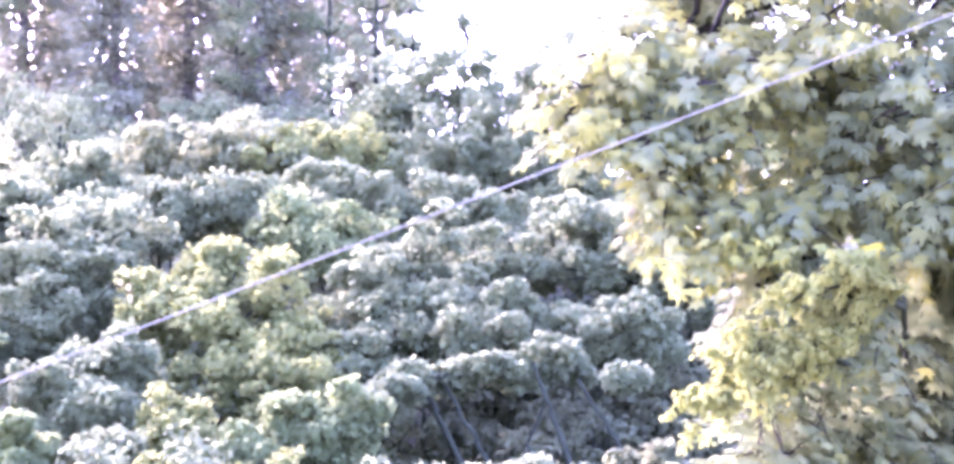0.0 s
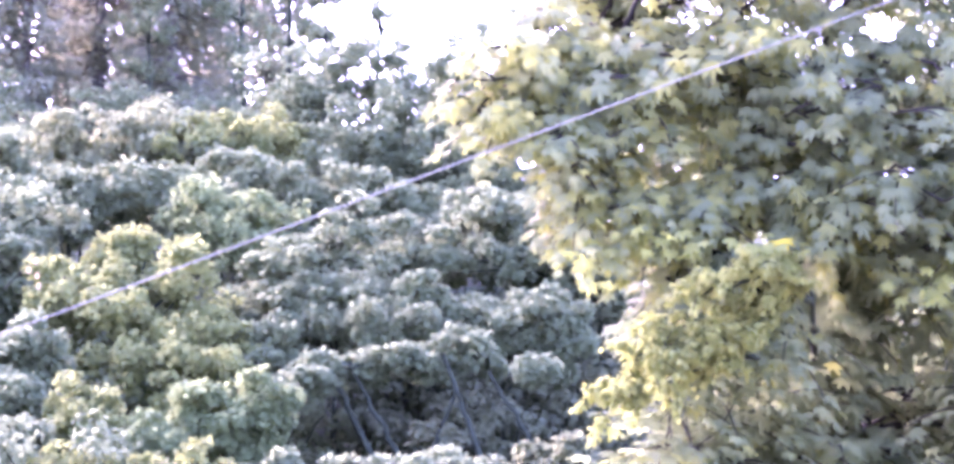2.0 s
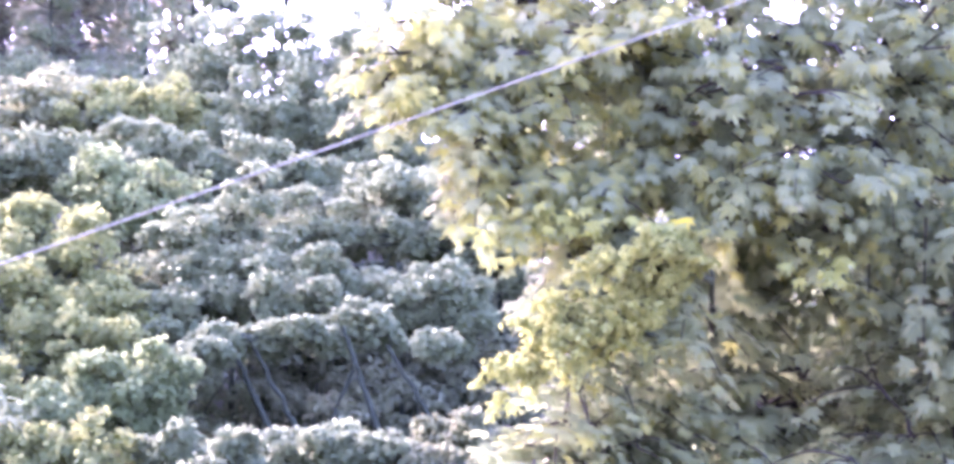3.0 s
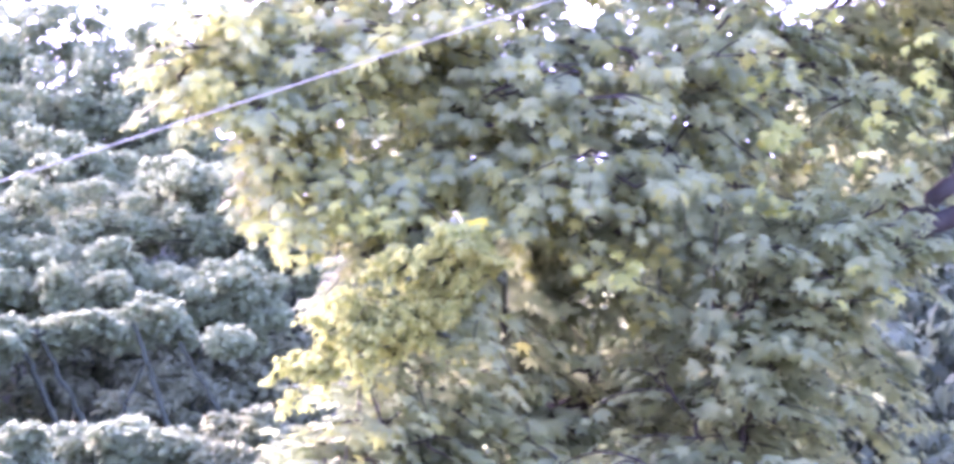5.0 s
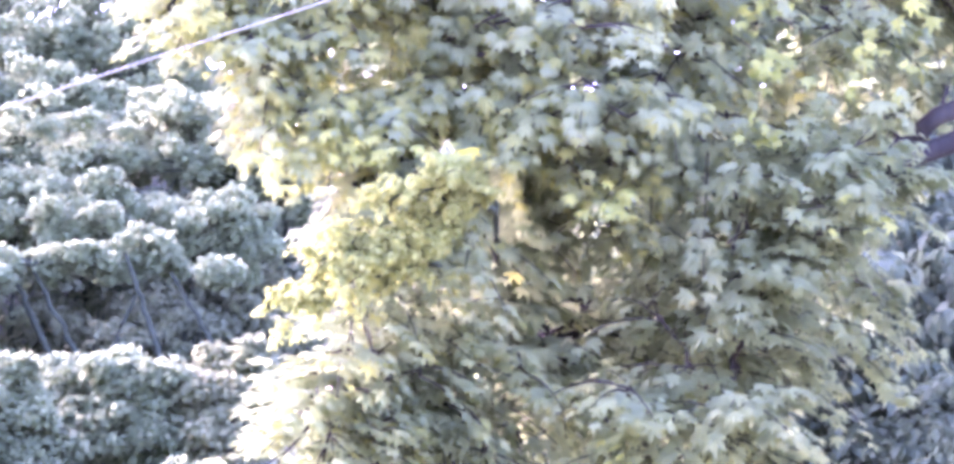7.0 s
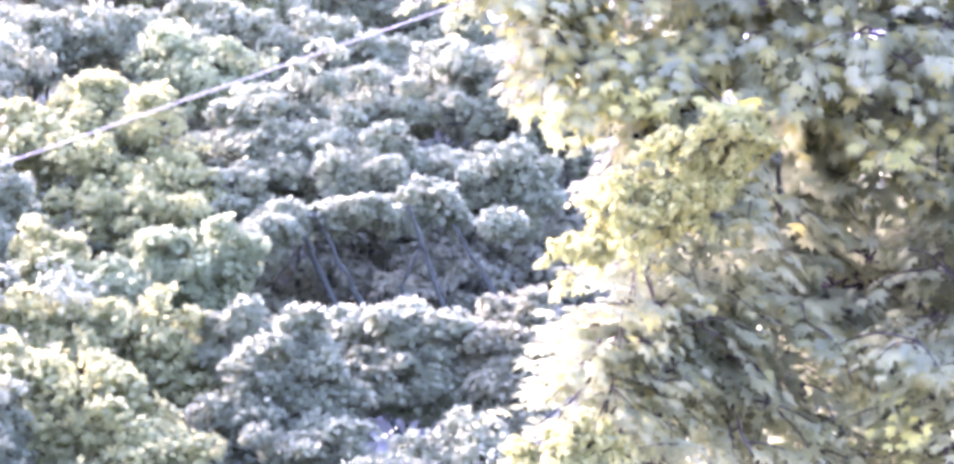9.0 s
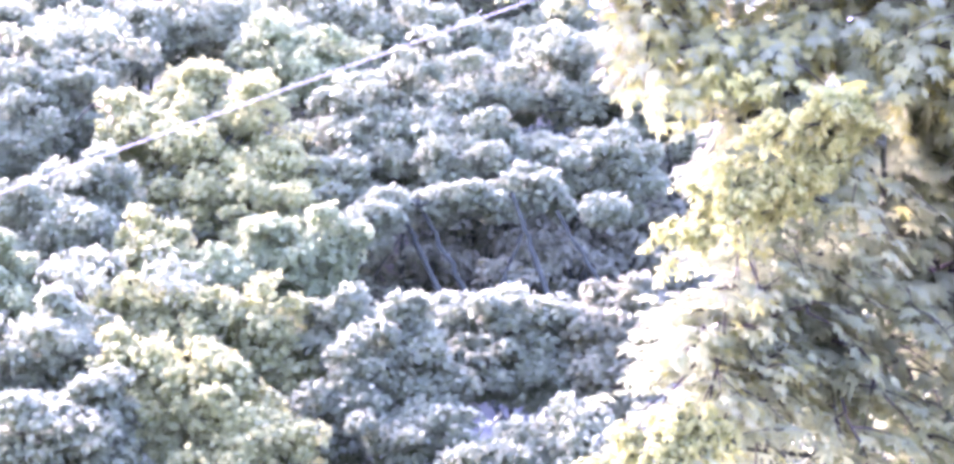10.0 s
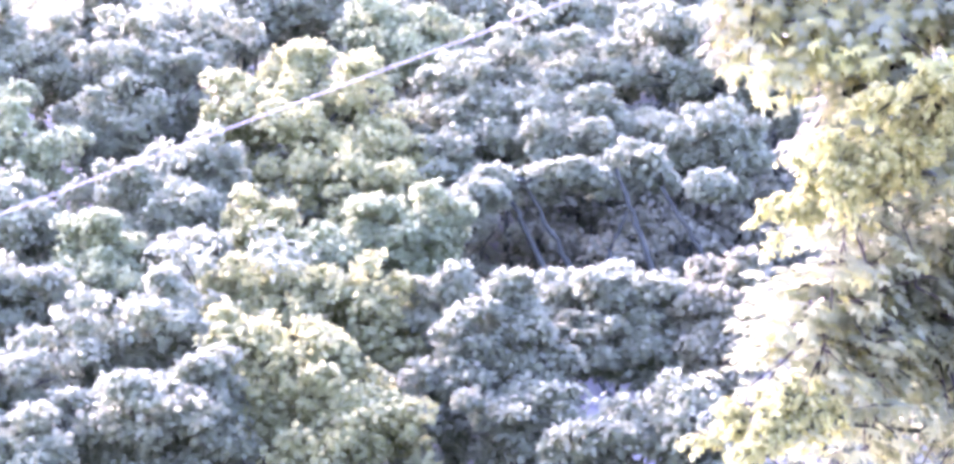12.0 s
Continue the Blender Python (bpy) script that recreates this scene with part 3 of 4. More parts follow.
for az, y, turn in ((2.1, 52, 0), (0.9, 53, 1), (3.1, 53, 2), (-0.2, 54, 3), (4.2, 54, 4), (1.6, 56, 5), (2.9, 56, 0), (5.2, 55, 2), (-1.2, 53, 1)):
    plant(bush_b, y * math.tan(radians(az)), y, turn, 0.9)
# the rest of the woods, row behind row up the slope
rng = np.random.default_rng(5)
fill = (wood_a, wood_b, wood_a, wood_b, wood_a, wood_c)
for row, (y, gap) in enumerate(((44, 3.9), (52, 4.2), (59, 4.2), (65, 4.3), (71, 3.8), (77, 3.6))):
    for k in range(int(66 / gap) + 1):
        x = -29 + (k + 0.5 * (row % 2)) * gap + rng.uniform(-0.7, 0.7)
        yy = y + rng.uniform(-1.5, 1.5)
        bearing = math.degrees(math.atan2(x, yy))
        if not -24 < bearing < 28 or (row == 0 and -3 < bearing < 10) or (row == 1 and -2 < bearing < 8):
            continue
        if 8 < bearing < 19 and k % 2:
            continue
        tall = rng.uniform(0.8, 1.0) * (1.35 if bearing > 3 and row > 2 else 1.0)
        kind, turn, scale = fill[int(rng.integers(0, 6))], rng.uniform(0, 6.3), rng.uniform(0.62, 0.85) * (1.15 if bearing > 3 and row > 2 else 1.0)
        if not (9.5 < bearing < 18 and row in (1, 3)) and not bearing > 25:
            plant(kind, x, yy, turn, scale, tall)
# undergrowth between the trunks and along the ridge
for row, (y, gap) in enumerate(((46, 3.0), (51, 3.4), (57, 3.8), (63, 3.8), (69, 3.6), (75, 3.4), (80, 2.6))):
    for k in range(int(46 / gap)):
        x, yy = -17 + (k + 0.5 * (row % 2)) * gap + rng.uniform(-0.8, 0.8), y + rng.uniform(-1.2, 1.2)
        bearing = math.degrees(math.atan2(x, yy))
        if not -16 < bearing < 26:
            continue
        if row < 2 and -2 < bearing < 5:
            plant(bush_b, x, yy + 4, rng.uniform(0, 6.3), rng.uniform(0.8, 1.0))
        elif not 9 < bearing < 19 or (row < 4 and k % 2):
            plant(bush_a if rng.uniform() < 0.6 else bush_b, x, yy, rng.uniform(0, 6.3), rng.uniform(0.75, 1.05))
for y in (39.5, 42.5):
    for az in np.arange(-14.0, 6.0, 2.1):
        turn = az + rng.uniform(-0.6, 0.6)
        plant(bush_b if rng.uniform() < 0.5 else bush_a, y * math.tan(radians(turn)), y + rng.uniform(-0.8, 0.8), rng.uniform(0, 6.3), rng.uniform(0.7, 0.95))
# unseen trees added at the viewer's right hand to hold back skylight
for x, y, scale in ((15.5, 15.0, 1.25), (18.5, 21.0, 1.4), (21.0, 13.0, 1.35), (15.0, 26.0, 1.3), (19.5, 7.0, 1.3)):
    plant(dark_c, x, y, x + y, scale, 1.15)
# small-leaved trees in the dip behind the maple, tall hidden ones added for shade
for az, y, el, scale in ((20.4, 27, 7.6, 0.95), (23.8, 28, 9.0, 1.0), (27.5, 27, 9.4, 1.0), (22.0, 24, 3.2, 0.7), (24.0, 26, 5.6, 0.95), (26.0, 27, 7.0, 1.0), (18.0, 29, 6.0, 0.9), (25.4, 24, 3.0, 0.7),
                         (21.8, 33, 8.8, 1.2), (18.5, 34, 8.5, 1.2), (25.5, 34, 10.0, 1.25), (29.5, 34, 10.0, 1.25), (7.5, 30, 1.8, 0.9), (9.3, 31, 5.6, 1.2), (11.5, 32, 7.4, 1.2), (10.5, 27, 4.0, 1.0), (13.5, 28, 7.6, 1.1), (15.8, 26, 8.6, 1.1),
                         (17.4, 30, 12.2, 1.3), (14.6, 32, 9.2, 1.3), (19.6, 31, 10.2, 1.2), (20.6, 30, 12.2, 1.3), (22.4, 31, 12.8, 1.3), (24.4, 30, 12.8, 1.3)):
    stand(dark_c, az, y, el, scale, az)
for k, thing in enumerate(KINDS):
    x, y = -24 - 5 * (k % 2), 48 + 5 * k
    thing.matrix_basis = Matrix.Translation((x, y, float(height(x, y)) - 0.1))


# ---- conifers and thin trees along the ridge ----
def conifer(seed, high, wide, whorls=30):
    rng = np.random.default_rng(seed)
    root = new("conifer")
    stem = bend((0, 0, -0.5), (0, 0, high), 0, 12, 0.04, rng)
    part("trunk", tubes_mesh("trunk", [tube(stem, np.linspace(0.32, 0.04, 12), 8)], PINE_BARK), root)
    arms, P, N, A = [], [], [], []
    for w in range(whorls):
        h = 0.10 + 0.88 * (w / whorls)
        for a in np.arange(5) * 1.257 + rng.uniform(0, 6.3):
            if rng.uniform() < 0.22:
                continue
            a += rng.uniform(-0.4, 0.4)
            r = wide * (1.05 - h) ** 0.55 * rng.uniform(0.45, 1.1)
            p = bend((0, 0, h * high), (math.cos(a) * r, math.sin(a) * r, h * high - 0.3 * r), 0.12 * r, 6)
            arms.append(tube(p, np.linspace(0.045, 0.012, 6), 4))
            m = int(84 * r / wide) + 24
            s = rng.uniform(0.15, 1.0, m)
            q = p[0] + (p[-1] - p[0]) * s[:, None]
            side = rng.normal(0, 0.30, (m, 3)) * (1.2 - 0.5 * s[:, None])
            side[:, 2] = -np.abs(side[:, 2]) * 1.5
            P.append(q + side)
            N.append(unit(rng.normal(0, 0.5, (m, 3)) + np.array([0, 0, 0.8])))
            A.append(unit(side + rng.normal(0, 0.1, (m, 3)) + np.array([math.cos(a), math.sin(a), -0.6])))
    part("branch", tubes_mesh("branch", arms, PINE_BARK), root, kind="stuff")
    P, N, A = np.concatenate(P), np.concatenate(N), np.concatenate(A)
    v, f = scatter(LEAF * np.array([0.8, 1, 1]), LEAF_TRIS, P, N, A, rng.uniform(0.25, 0.5, len(P)))
    part("crown", mesh_from("crown", v, [f], [NEEDLE]), root, kind="stuff")
    return tagged(root, "tall dark conifer with drooping branches on the ridge", "tree", "conifers on the ridge")


con_a, con_b = conifer(31, 21, 3.4), conifer(32, 19, 3.0)
con_a.matrix_basis = Matrix.Translation((-21.5, 84, float(height(-21.5, 84))))
con_b.matrix_basis = Matrix.Translation((-24.2, 88, float(height(-24.2, 88))))
for k, (az, y, s) in enumerate(((-11.2, 82, 1.0), (-9.0, 80, 0.9), (-7.2, 83, 1.0), (-5.4, 81, 1.0), (-3.0, 86, 0.95), (-10.0, 92, 1.0), (-8.1, 94, 1.0), (-6.2, 92, 1.0),
                                (-4.3, 94, 1.0), (-12.4, 92, 1.0), (23, 84, 0.8), (20.5, 86, 0.7))):
    plant((con_a, con_b)[k % 2], y * math.tan(radians(az)), y, k * 1.3, s)


def thin_tree(seed, high):
    """A slim tree with open branches, few leaves on them."""
    rng = np.random.default_rng(seed)
    root = new("slim_tree")
    stem = bend((0, 0, -0.5), (0.2, 0, high), 0, 10, 0.08, rng)
    part("trunk", tubes_mesh("trunk", [tube(stem, np.linspace(0.13, 0.03, 10), 7)], BARK), root)
    arms, cs = [], []
    for k in range(26):
        h = rng.uniform(0.3, 0.98)
        a, r = rng.uniform(0, 6.3), rng.uniform(0.8, 2.4) * (1.2 - h * 0.7)
        p = bend(stem[int(h * 9)], stem[int(h * 9)] + np.array([math.cos(a) * r, math.sin(a) * r, 0.5 * r]), -0.1, 6, 0.05, rng)
        arms.append(tube(p, np.linspace(0.035, 0.008, 6), 5))
        cs += [(*p[3], 0.3), (*p[5], 0.42)]
    part("branch", tubes_mesh("branch", arms, BARK), root, kind="stuff")
    v, f = crown_leaves(rng, np.array(cs), 5, 0.22, 12, 0.16, 0.8)
    part("crown", mesh_from("crown", v, [f], [GREY_LEAF]), root, kind="stuff")
    return tagged(root, "slim tree with open branches against the sky", "tree", "slim trees on the ridge")


slim = thin_tree(41, 13)
slim.matrix_basis = Matrix.Translation((-0.6, 79, float(height(-0.6, 79))))
for az, y, turn, s in ((-2.6, 80, 1.0, 1.0), (-1.6, 84, 2.0, 0.95), (-3.6, 80, 4.0, 1.1), (2.2, 78, 3.0, 0.55), (-6.0, 79, 5.0, 0.8), (-12.5, 79, 0.5, 0.9)):
    plant(slim, y * math.tan(radians(az)), y, turn, s)


# ---- the maple in front ----
def leaf_matrix(p, nor, along, size):
    y = unit(along - nor * np.dot(along, nor))
    x = np.cross(y, nor)
    m = np.eye(4)
    m[:3, 0], m[:3, 1], m[:3, 2], m[:3, 3] = x * size, y * size, nor * size, p
    return Matrix(m.tolist())


def build_maple():
    rng = np.random.default_rng(77)
    root = new("maple_tree")
    tx, ty = 8.4, 15.4
    stem = bend((tx, ty, float(height(tx, ty)) - 0.4), (tx - 0.4, ty + 0.2, 10.5), 0, 10, 0.04, rng)
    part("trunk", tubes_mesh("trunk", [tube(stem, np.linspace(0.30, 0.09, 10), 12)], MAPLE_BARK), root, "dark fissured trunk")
    pos, nor, along, size, tone, twigs = [], [], [], [], [], []
    scaffold = []

    def limb(points, thick, end=0.02):
        """A limb through some places, smoothed, with a knotty outline."""
        p = np.array(points, float)
        t = np.linspace(0, len(p) - 1, 14)
        q = np.stack([np.interp(t, np.arange(len(p)), p[:, k]) for k in range(3)], 1)
        q[1:-1] = (q[:-2] + q[1:-1] * 2 + q[2:]) / 4
        q[1:-1] += rng.normal(0, 0.025, (12, 3))
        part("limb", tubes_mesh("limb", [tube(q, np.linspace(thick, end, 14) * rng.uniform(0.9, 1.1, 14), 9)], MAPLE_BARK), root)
        scaffold.append(q[3:])
        return q

    def spray(p0, way, n, length, big, olive):
        """A twig that droops at its end, leaves hanging in tiers on both sides."""
        p1 = p0 + way * length + np.array([0, 0, -0.30 * length])
        twigs.append(tube(bend(p0, p1, 0.10 * length, 5), np.linspace(0.008, 0.003, 5), 3))
        s = np.sort(rng.uniform(0.1, 1.05, n))
        q = p0 + (p1 - p0) * s[:, None]
        q[:, 2] += 0.4 * length * s * (1 - s)
        side = unit(np.cross(way, (0, 0, 1)))[None] * np.where(np.arange(n) % 2, 1, -1)[:, None]
        out = unit(side * 0.8 + way * 0.7 + rng.normal(0, 0.35, (n, 3)))
        pos.append(q + out * rng.uniform(0.03, 0.12, (n, 1)) - np.array([0, 0, 1.0]) * rng.uniform(0.0, 0.07, (n, 1)))
        facing = p0[2] > 3.3 and p0[0] < 3.7  # the high sprays on the open side turn to the light
        flat = rng.uniform(0.5, 1.8) * (0.7 if facing else 1.0) + rng.normal(0, 0.14, (n, 1))  # some sprays lie level, the high ones hang
        lean = way * np.array([0.3, 0.3, 0]) + np.array([0, -0.55, 0]) if facing else np.array([0.35, -0.15, 0]) if p0[2] < 3.0 and p0[0] < 2.4 else way * np.array([0.5, 0.5, 0])
        nor.append(unit(out * np.array([0.4, 0.4, 0.1]) + lean + np.array([0, 0, 1.0]) * flat + rng.normal(0, 0.14, (n, 3))))
        along.append(unit(out * 0.7 + np.array([0, 0, -1.0]) / (0.6 + flat) + rng.normal(0, 0.22, (n, 3))))
        size.append(big * rng.uniform(0.6, 1.2, n))
        tone.append(rng.uniform(0, 1, n) < olive)

    def bough(end, count=12, reach=0.55, leaves=15, start=None, big=0.110, olive=0.0):
        """A bough from the nearest limb to its end, clothed with sprays."""
        everything = np.concatenate(scaffold)
        a = np.asarray(start) if start is not None else everything[np.argmin(np.linalg.norm((everything - end) * np.array([1, 1, 0.8]) + np.array([0.35, 0, 0]), axis=1))]
        far = np.linalg.norm(end - a)
        path = bend(a, end, 0.12 * far, 10, 0.015 + 0.01 * far, rng)
        part("bough", tubes_mesh("bough", [tube(path, np.linspace(0.012 + 0.007 * far, 0.006, 10), 6)], MAPLE_BARK), root)
        d = unit(path[-1] - path[0])
        for s in np.linspace(max(0.15, 1 - 1.8 / max(far, 0.1)), 1.0, count):
            i = min(8, int(s * 9))
            p = path[i] + (path[i + 1] - path[i]) * (s * 9 - i)
            way = unit(d * 0.55 + rng.normal(0, 0.62, 3) * np.array([1, 1, 0.5]))
            spray(p, way, leaves, reach * rng.uniform(0.6, 1.2), big, olive)

    # limbs
    limb((stem[3], at(24.0, 9.6, 15.0), at(20.3, 8.25, 14.4), at(16.5, 7.8, 15.0), at(11.5, 8.6, 14.6), at(7.0, 8.9, 13.8)), 0.10)
    limb((stem[5], at(24.3, 11.6, 15.0), at(21.2, 9.4, 14.6), at(20.0, 8.5, 14.7)), 0.085, 0.05)
    limb((at(20.2, 8.6, 14.7), at(17.0, 6.4, 15.0), at(12.0, 3.8, 14.8), at(8.0, 2.6, 14.2)), 0.045)
    limb((stem[6], at(22.0, 14.6, 15.2), at(18.7, 13.0, 14.8), at(15.2, 12.0, 14.5), at(9.0, 12.2, 14.2), at(5.0, 11.8, 13.9)), 0.055)
    limb((stem[7], at(20.0, 18.0, 15.2), at(14.0, 16.4, 14.8), at(8.0, 14.6, 14.4), at(5.0, 13.6, 14.2)), 0.05)
    limb((at(17.0, 6.0, 14.2), at(16.4, 3.4, 13.6), at(15.6, 1.4, 13.5), at(14.6, -1.0, 13.5)), 0.022)
    limb((at(14.4, 12.9, 14.4), at(14.1, 11.0, 14.2), at(13.9, 9.5, 14.2)), 0.018)
    # boughs that make the outline on the open side
    for az, el in ((3.9, 14.2), (3.0, 13.3), (2.4, 12.5), (2.2, 11.8), (2.6, 11.4), (3.4, 11.5), (3.6, 12.4), (4.3, 13.2), (4.2, 11.0), (4.8, 10.3), (4.7, 9.7), (4.6, 9.2),
                   (5.0, 8.8), (5.6, 9.3), (5.8, 8.35), (6.5, 9.1), (7.4, 9.2), (8.3, 9.0)):
        bough(at(az, el, rng.uniform(13.0, 13.5)), 17, 0.3, 15, big=0.082, olive=0.6 if el < 9.8 or az < 3.0 else 0.45)
    for az, el in ((9.9, 5.9), (9.0, 5.4), (8.1, 4.8), (7.2, 4.2), (6.8, 3.6), (6.2, 3.0), (6.0, 2.4), (5.6, 1.8), (5.4, 1.1), (6.3, 1.0), (6.6, 2.4), (7.4, 3.3), (6.6, 0.2), (7.6, 1.6), (7.4, -0.6)):
        bough(at(az, el, rng.uniform(12.8, 13.1)), 15, 0.32, 14, big=0.092, olive=0.12)
    # the body of the crown, with the opening on the trunk's side
    for el in np.arange(-1.4, 18.0, 1.35):
        edge = np.interp(el, (-1.5, 0.5, 1.6, 3, 4, 5, 6, 7, 7.8, 8.4, 9.5, 11, 12, 14, 18), (6.6, 6.2, 6.2, 7.0, 8.0, 9.2, 10.4, 11.0, 10.2, 8.4, 6.4, 5.2, 4.2, 4.8, 6.0))
        for az in np.arange(edge, 26.5, 1.6):
            if (20.8 < az < 24.6 and 10.2 < el < 14.2) or az > (18.6 if 7.3 < el < 10.4 or el < 2.6 else 20.6 if el < 7.3 else 27) or rng.uniform() < 0.16:
                continue
            end = at(az + rng.uniform(-0.7, 0.7), el + rng.uniform(-0.6, 0.6), rng.uniform(12.9, 14.9))
            olive = 0.45 if az < edge + 5.0 and el > 7.0 else 0.06 if az < edge + 2.5 else 0.12 if el > 9.0 else 0.0
            bough(end, int(rng.integers(8, 14)), rng.uniform(0.38, 0.6), 17, big=rng.uniform(0.085, 0.115), olive=olive)
            if 10.0 < az < 15.5 and 1.0 < el < 6.5:
                bough(end + np.array([0.1, rng.uniform(1.0, 2.0), 0.15]), 10, 0.6, 12)
    for el in np.arange(8.5, 17.0, 1.6):
        for az in np.arange(8.0, 26.0, 2.0):
            if rng.uniform() < 0.55 and not (az > 18.6 and el < 9.9):
                bough(at(az + rng.uniform(-0.8, 0.8), el + rng.uniform(-0.6, 0.6), rng.uniform(14.9, 16.0)), 10, 0.55, 16)
    # boughs that hang before the lowest limb
    for az, el in ((17.2, 8.3), (18.0, 8.2), (18.8, 8.4), (19.5, 8.1), (18.4, 7.4), (17.4, 7.3), (19.3, 7.3), (16.4, 7.9), (20.0, 7.6), (20.3, 8.3), (20.1, 8.8), (20.5, 8.0), (19.6, 8.9)):
        bough(at(az, el, rng.uniform(12.8, 13.5)), 13, 0.4, 15, big=0.1)
    for az, el in ((8.6, 5.3), (9.4, 5.9), (9.8, 5.0), (8.8, 4.4), (10.4, 6.0), (10.8, 5.2), (9.6, 4.0), (8.0, 3.8), (8.6, 3.0)):
        bough(at(az, el, rng.uniform(13.0, 14.4)), 14, 0.42, 16, big=0.1, olive=0.1)
    for az, el in ((10.6, 9.2), (11.4, 9.9), (12.2, 9.3), (12.9, 10.1), (13.6, 9.4), (11.8, 11.0), (13.0, 11.6), (12.2, 12.2), (14.6, 9.8), (15.2, 10.8), (11.0, 12.0), (14.2, 12.2), (15.6, 12.6), (16.0, 9.4)):
        bough(at(az, el, rng.uniform(12.7, 13.3)), 11, 0.38, 14, big=0.09, olive=0.2)
    for az, el in ((10.6, 6.3), (10.9, 7.0), (10.2, 6.7), (11.3, 6.4)):
        bough(at(az, el, rng.uniform(14.0, 15.0)), 14, 0.42, 15)
    for az, el in ((8.4, 9.8), (9.0, 10.4), (9.5, 9.7), (8.8, 11.0), (10.0, 9.4), (10.3, 10.9), (9.9, 10.4), (10.8, 11.3), (10.5, 11.9), (11.2, 10.6), (4.6, 14.6), (5.6, 14.8), (6.8, 14.6), (12.9, 10.8), (13.2, 11.6)):
        bough(at(az, el, rng.uniform(13.8, 15.4)), 14, 0.45, 15, big=0.1)
    # the high crown, out of view, added to shade the rest
    for el in np.arange(19.0, 38.0, 2.5):
        for az in np.arange(14.5 + 0.15 * (el - 19), 34.0, 2.4):
            bough(at(az + rng.uniform(-0.9, 0.9), el + rng.uniform(-0.8, 0.8), rng.uniform(12.6, 16.5)), 9, 0.75, 12, big=0.16)
    # inner boughs that close the lower crown
    for az in np.arange(10.4, 17.6, 1.2):
        for el in (1.6, 3.1, 4.6, 6.0):
            bough(at(az + rng.uniform(-0.5, 0.5), el + rng.uniform(-0.5, 0.5), rng.uniform(15.6, 16.8)), 10, 0.5, 12)
    # dense, shaded boughs beside the trunk and above the lowest limb
    for az, el, y in ((16.6, 10.2, 15.6), (18.6, 10.3, 15.5), (17.6, 9.6, 15.4), (19.4, 9.6, 15.6), (18.0, 8.9, 15.3), (19.8, 10.4, 15.8), (20.6, 11.4, 15.8), (21.4, 11.8, 15.6), (22.4, 12.0, 15.8), (23.2, 12.4, 15.7), (21.0, 12.2, 15.7), (22.0, 12.6, 15.6), (23.4, 12.8, 15.8), (20.0, 11.4, 15.9), (24.2, 12.0, 15.9)):
        bough(at(az, el, y), 12, 0.5, 13)
        bough(at(az + 0.4, el + 0.4, y + 1.0), 12, 0.55, 13)
    # unseen boughs on the trunk's far side, added to throw shade on the dip
    for z in np.arange(3.6, 10.5, 1.15):
        for turn in np.arange(-0.5, 2.6, 0.52):
            r = rng.uniform(2.2, 4.6) * (1.15 - 0.05 * z)
            end = stem[6] * np.array([1, 1, 0]) + np.array([math.sin(turn + 0.7) * r, math.cos(turn + 0.7) * r, z])
            bough(end, 9, 0.7, 12, start=stem[min(8, max(4, int(z * 0.8)))])
    for az, el, y in ((23.7, 8.0, 12.4), (24.0, 6.9, 12.4), (24.0, 4.7, 12.2), (23.5, 3.1, 12.2), (23.3, 2.1, 12.3), (24.2, 5.6, 12.3)):
        bough(at(az, el, y), 10, 0.42, 15, start=at(28, el + 2.0, 13.6))
    P, N, A, S, gilt = np.concatenate(pos), np.concatenate(nor), np.concatenate(along), np.concatenate(size), np.concatenate(tone)
    # the lowest limbs are bare near the trunk
    turn, rise = np.degrees(np.arctan2(P[:, 0], P[:, 1])), np.degrees(np.arctan2(P[:, 2] - EYE, np.hypot(P[:, 0], P[:, 1])))
    bare = (turn > 20.75) & (rise > 7.9 + 0.36 * (turn - 20.3)) & (rise < 8.95 + 0.66 * (turn - 20.6)) & (P[:, 1] < 15.4)
    bare |= (turn > 20.8) & (turn < 22.7) & (np.abs(rise - 9.35 - 0.97 * (turn - 20.9)) < 0.3) & (P[:, 1] < 15.2)
    bare |= np.hypot((turn - 12.15) / 0.55, (rise - 13.65) / 0.42) < rng.uniform(0.75, 1.1, len(turn))
    P, N, A, S, gilt = P[~bare], N[~bare], A[~bare], S[~bare], gilt[~bare]
    part("twig", tubes_mesh("twig", twigs, MAPLE_BARK), root, kind="stuff")
    # the leaves nearest to the viewer hang singly, the rest are joined
    order = np.argsort(np.where(gilt, 99.0, P[:, 1]))
    near, far = order[:300], order[300:len(order) - int(gilt.sum())]
    one = mesh_from("leaf", MLEAF, [MLEAF_TRIS], [MAPLE_LEAF])
    for k in near:
        part("leaf", one, root).matrix_basis = leaf_matrix(P[k], N[k], A[k], S[k])
    gold = mesh_from("leaf", MLEAF, [MLEAF_TRIS], [YELLOW_MAPLE])
    for az, el, y in ((9.75, 8.55, 12.75), (9.6, 8.5, 12.8), (22.95, 4.45, 11.9), (23.3, 4.6, 11.9), (23.15, 4.95, 11.95), (23.45, 5.1, 11.95), (22.9, 4.8, 12.0)):
        part("leaf", gold, root, "bright yellow leaf").matrix_basis = leaf_matrix(at(az, el, y), unit(np.array([-0.1, -0.7, 0.6])), unit(np.array([rng.uniform(-0.5, 0.5), -0.3, -0.8])), 0.085 if az < 12 else 0.13)
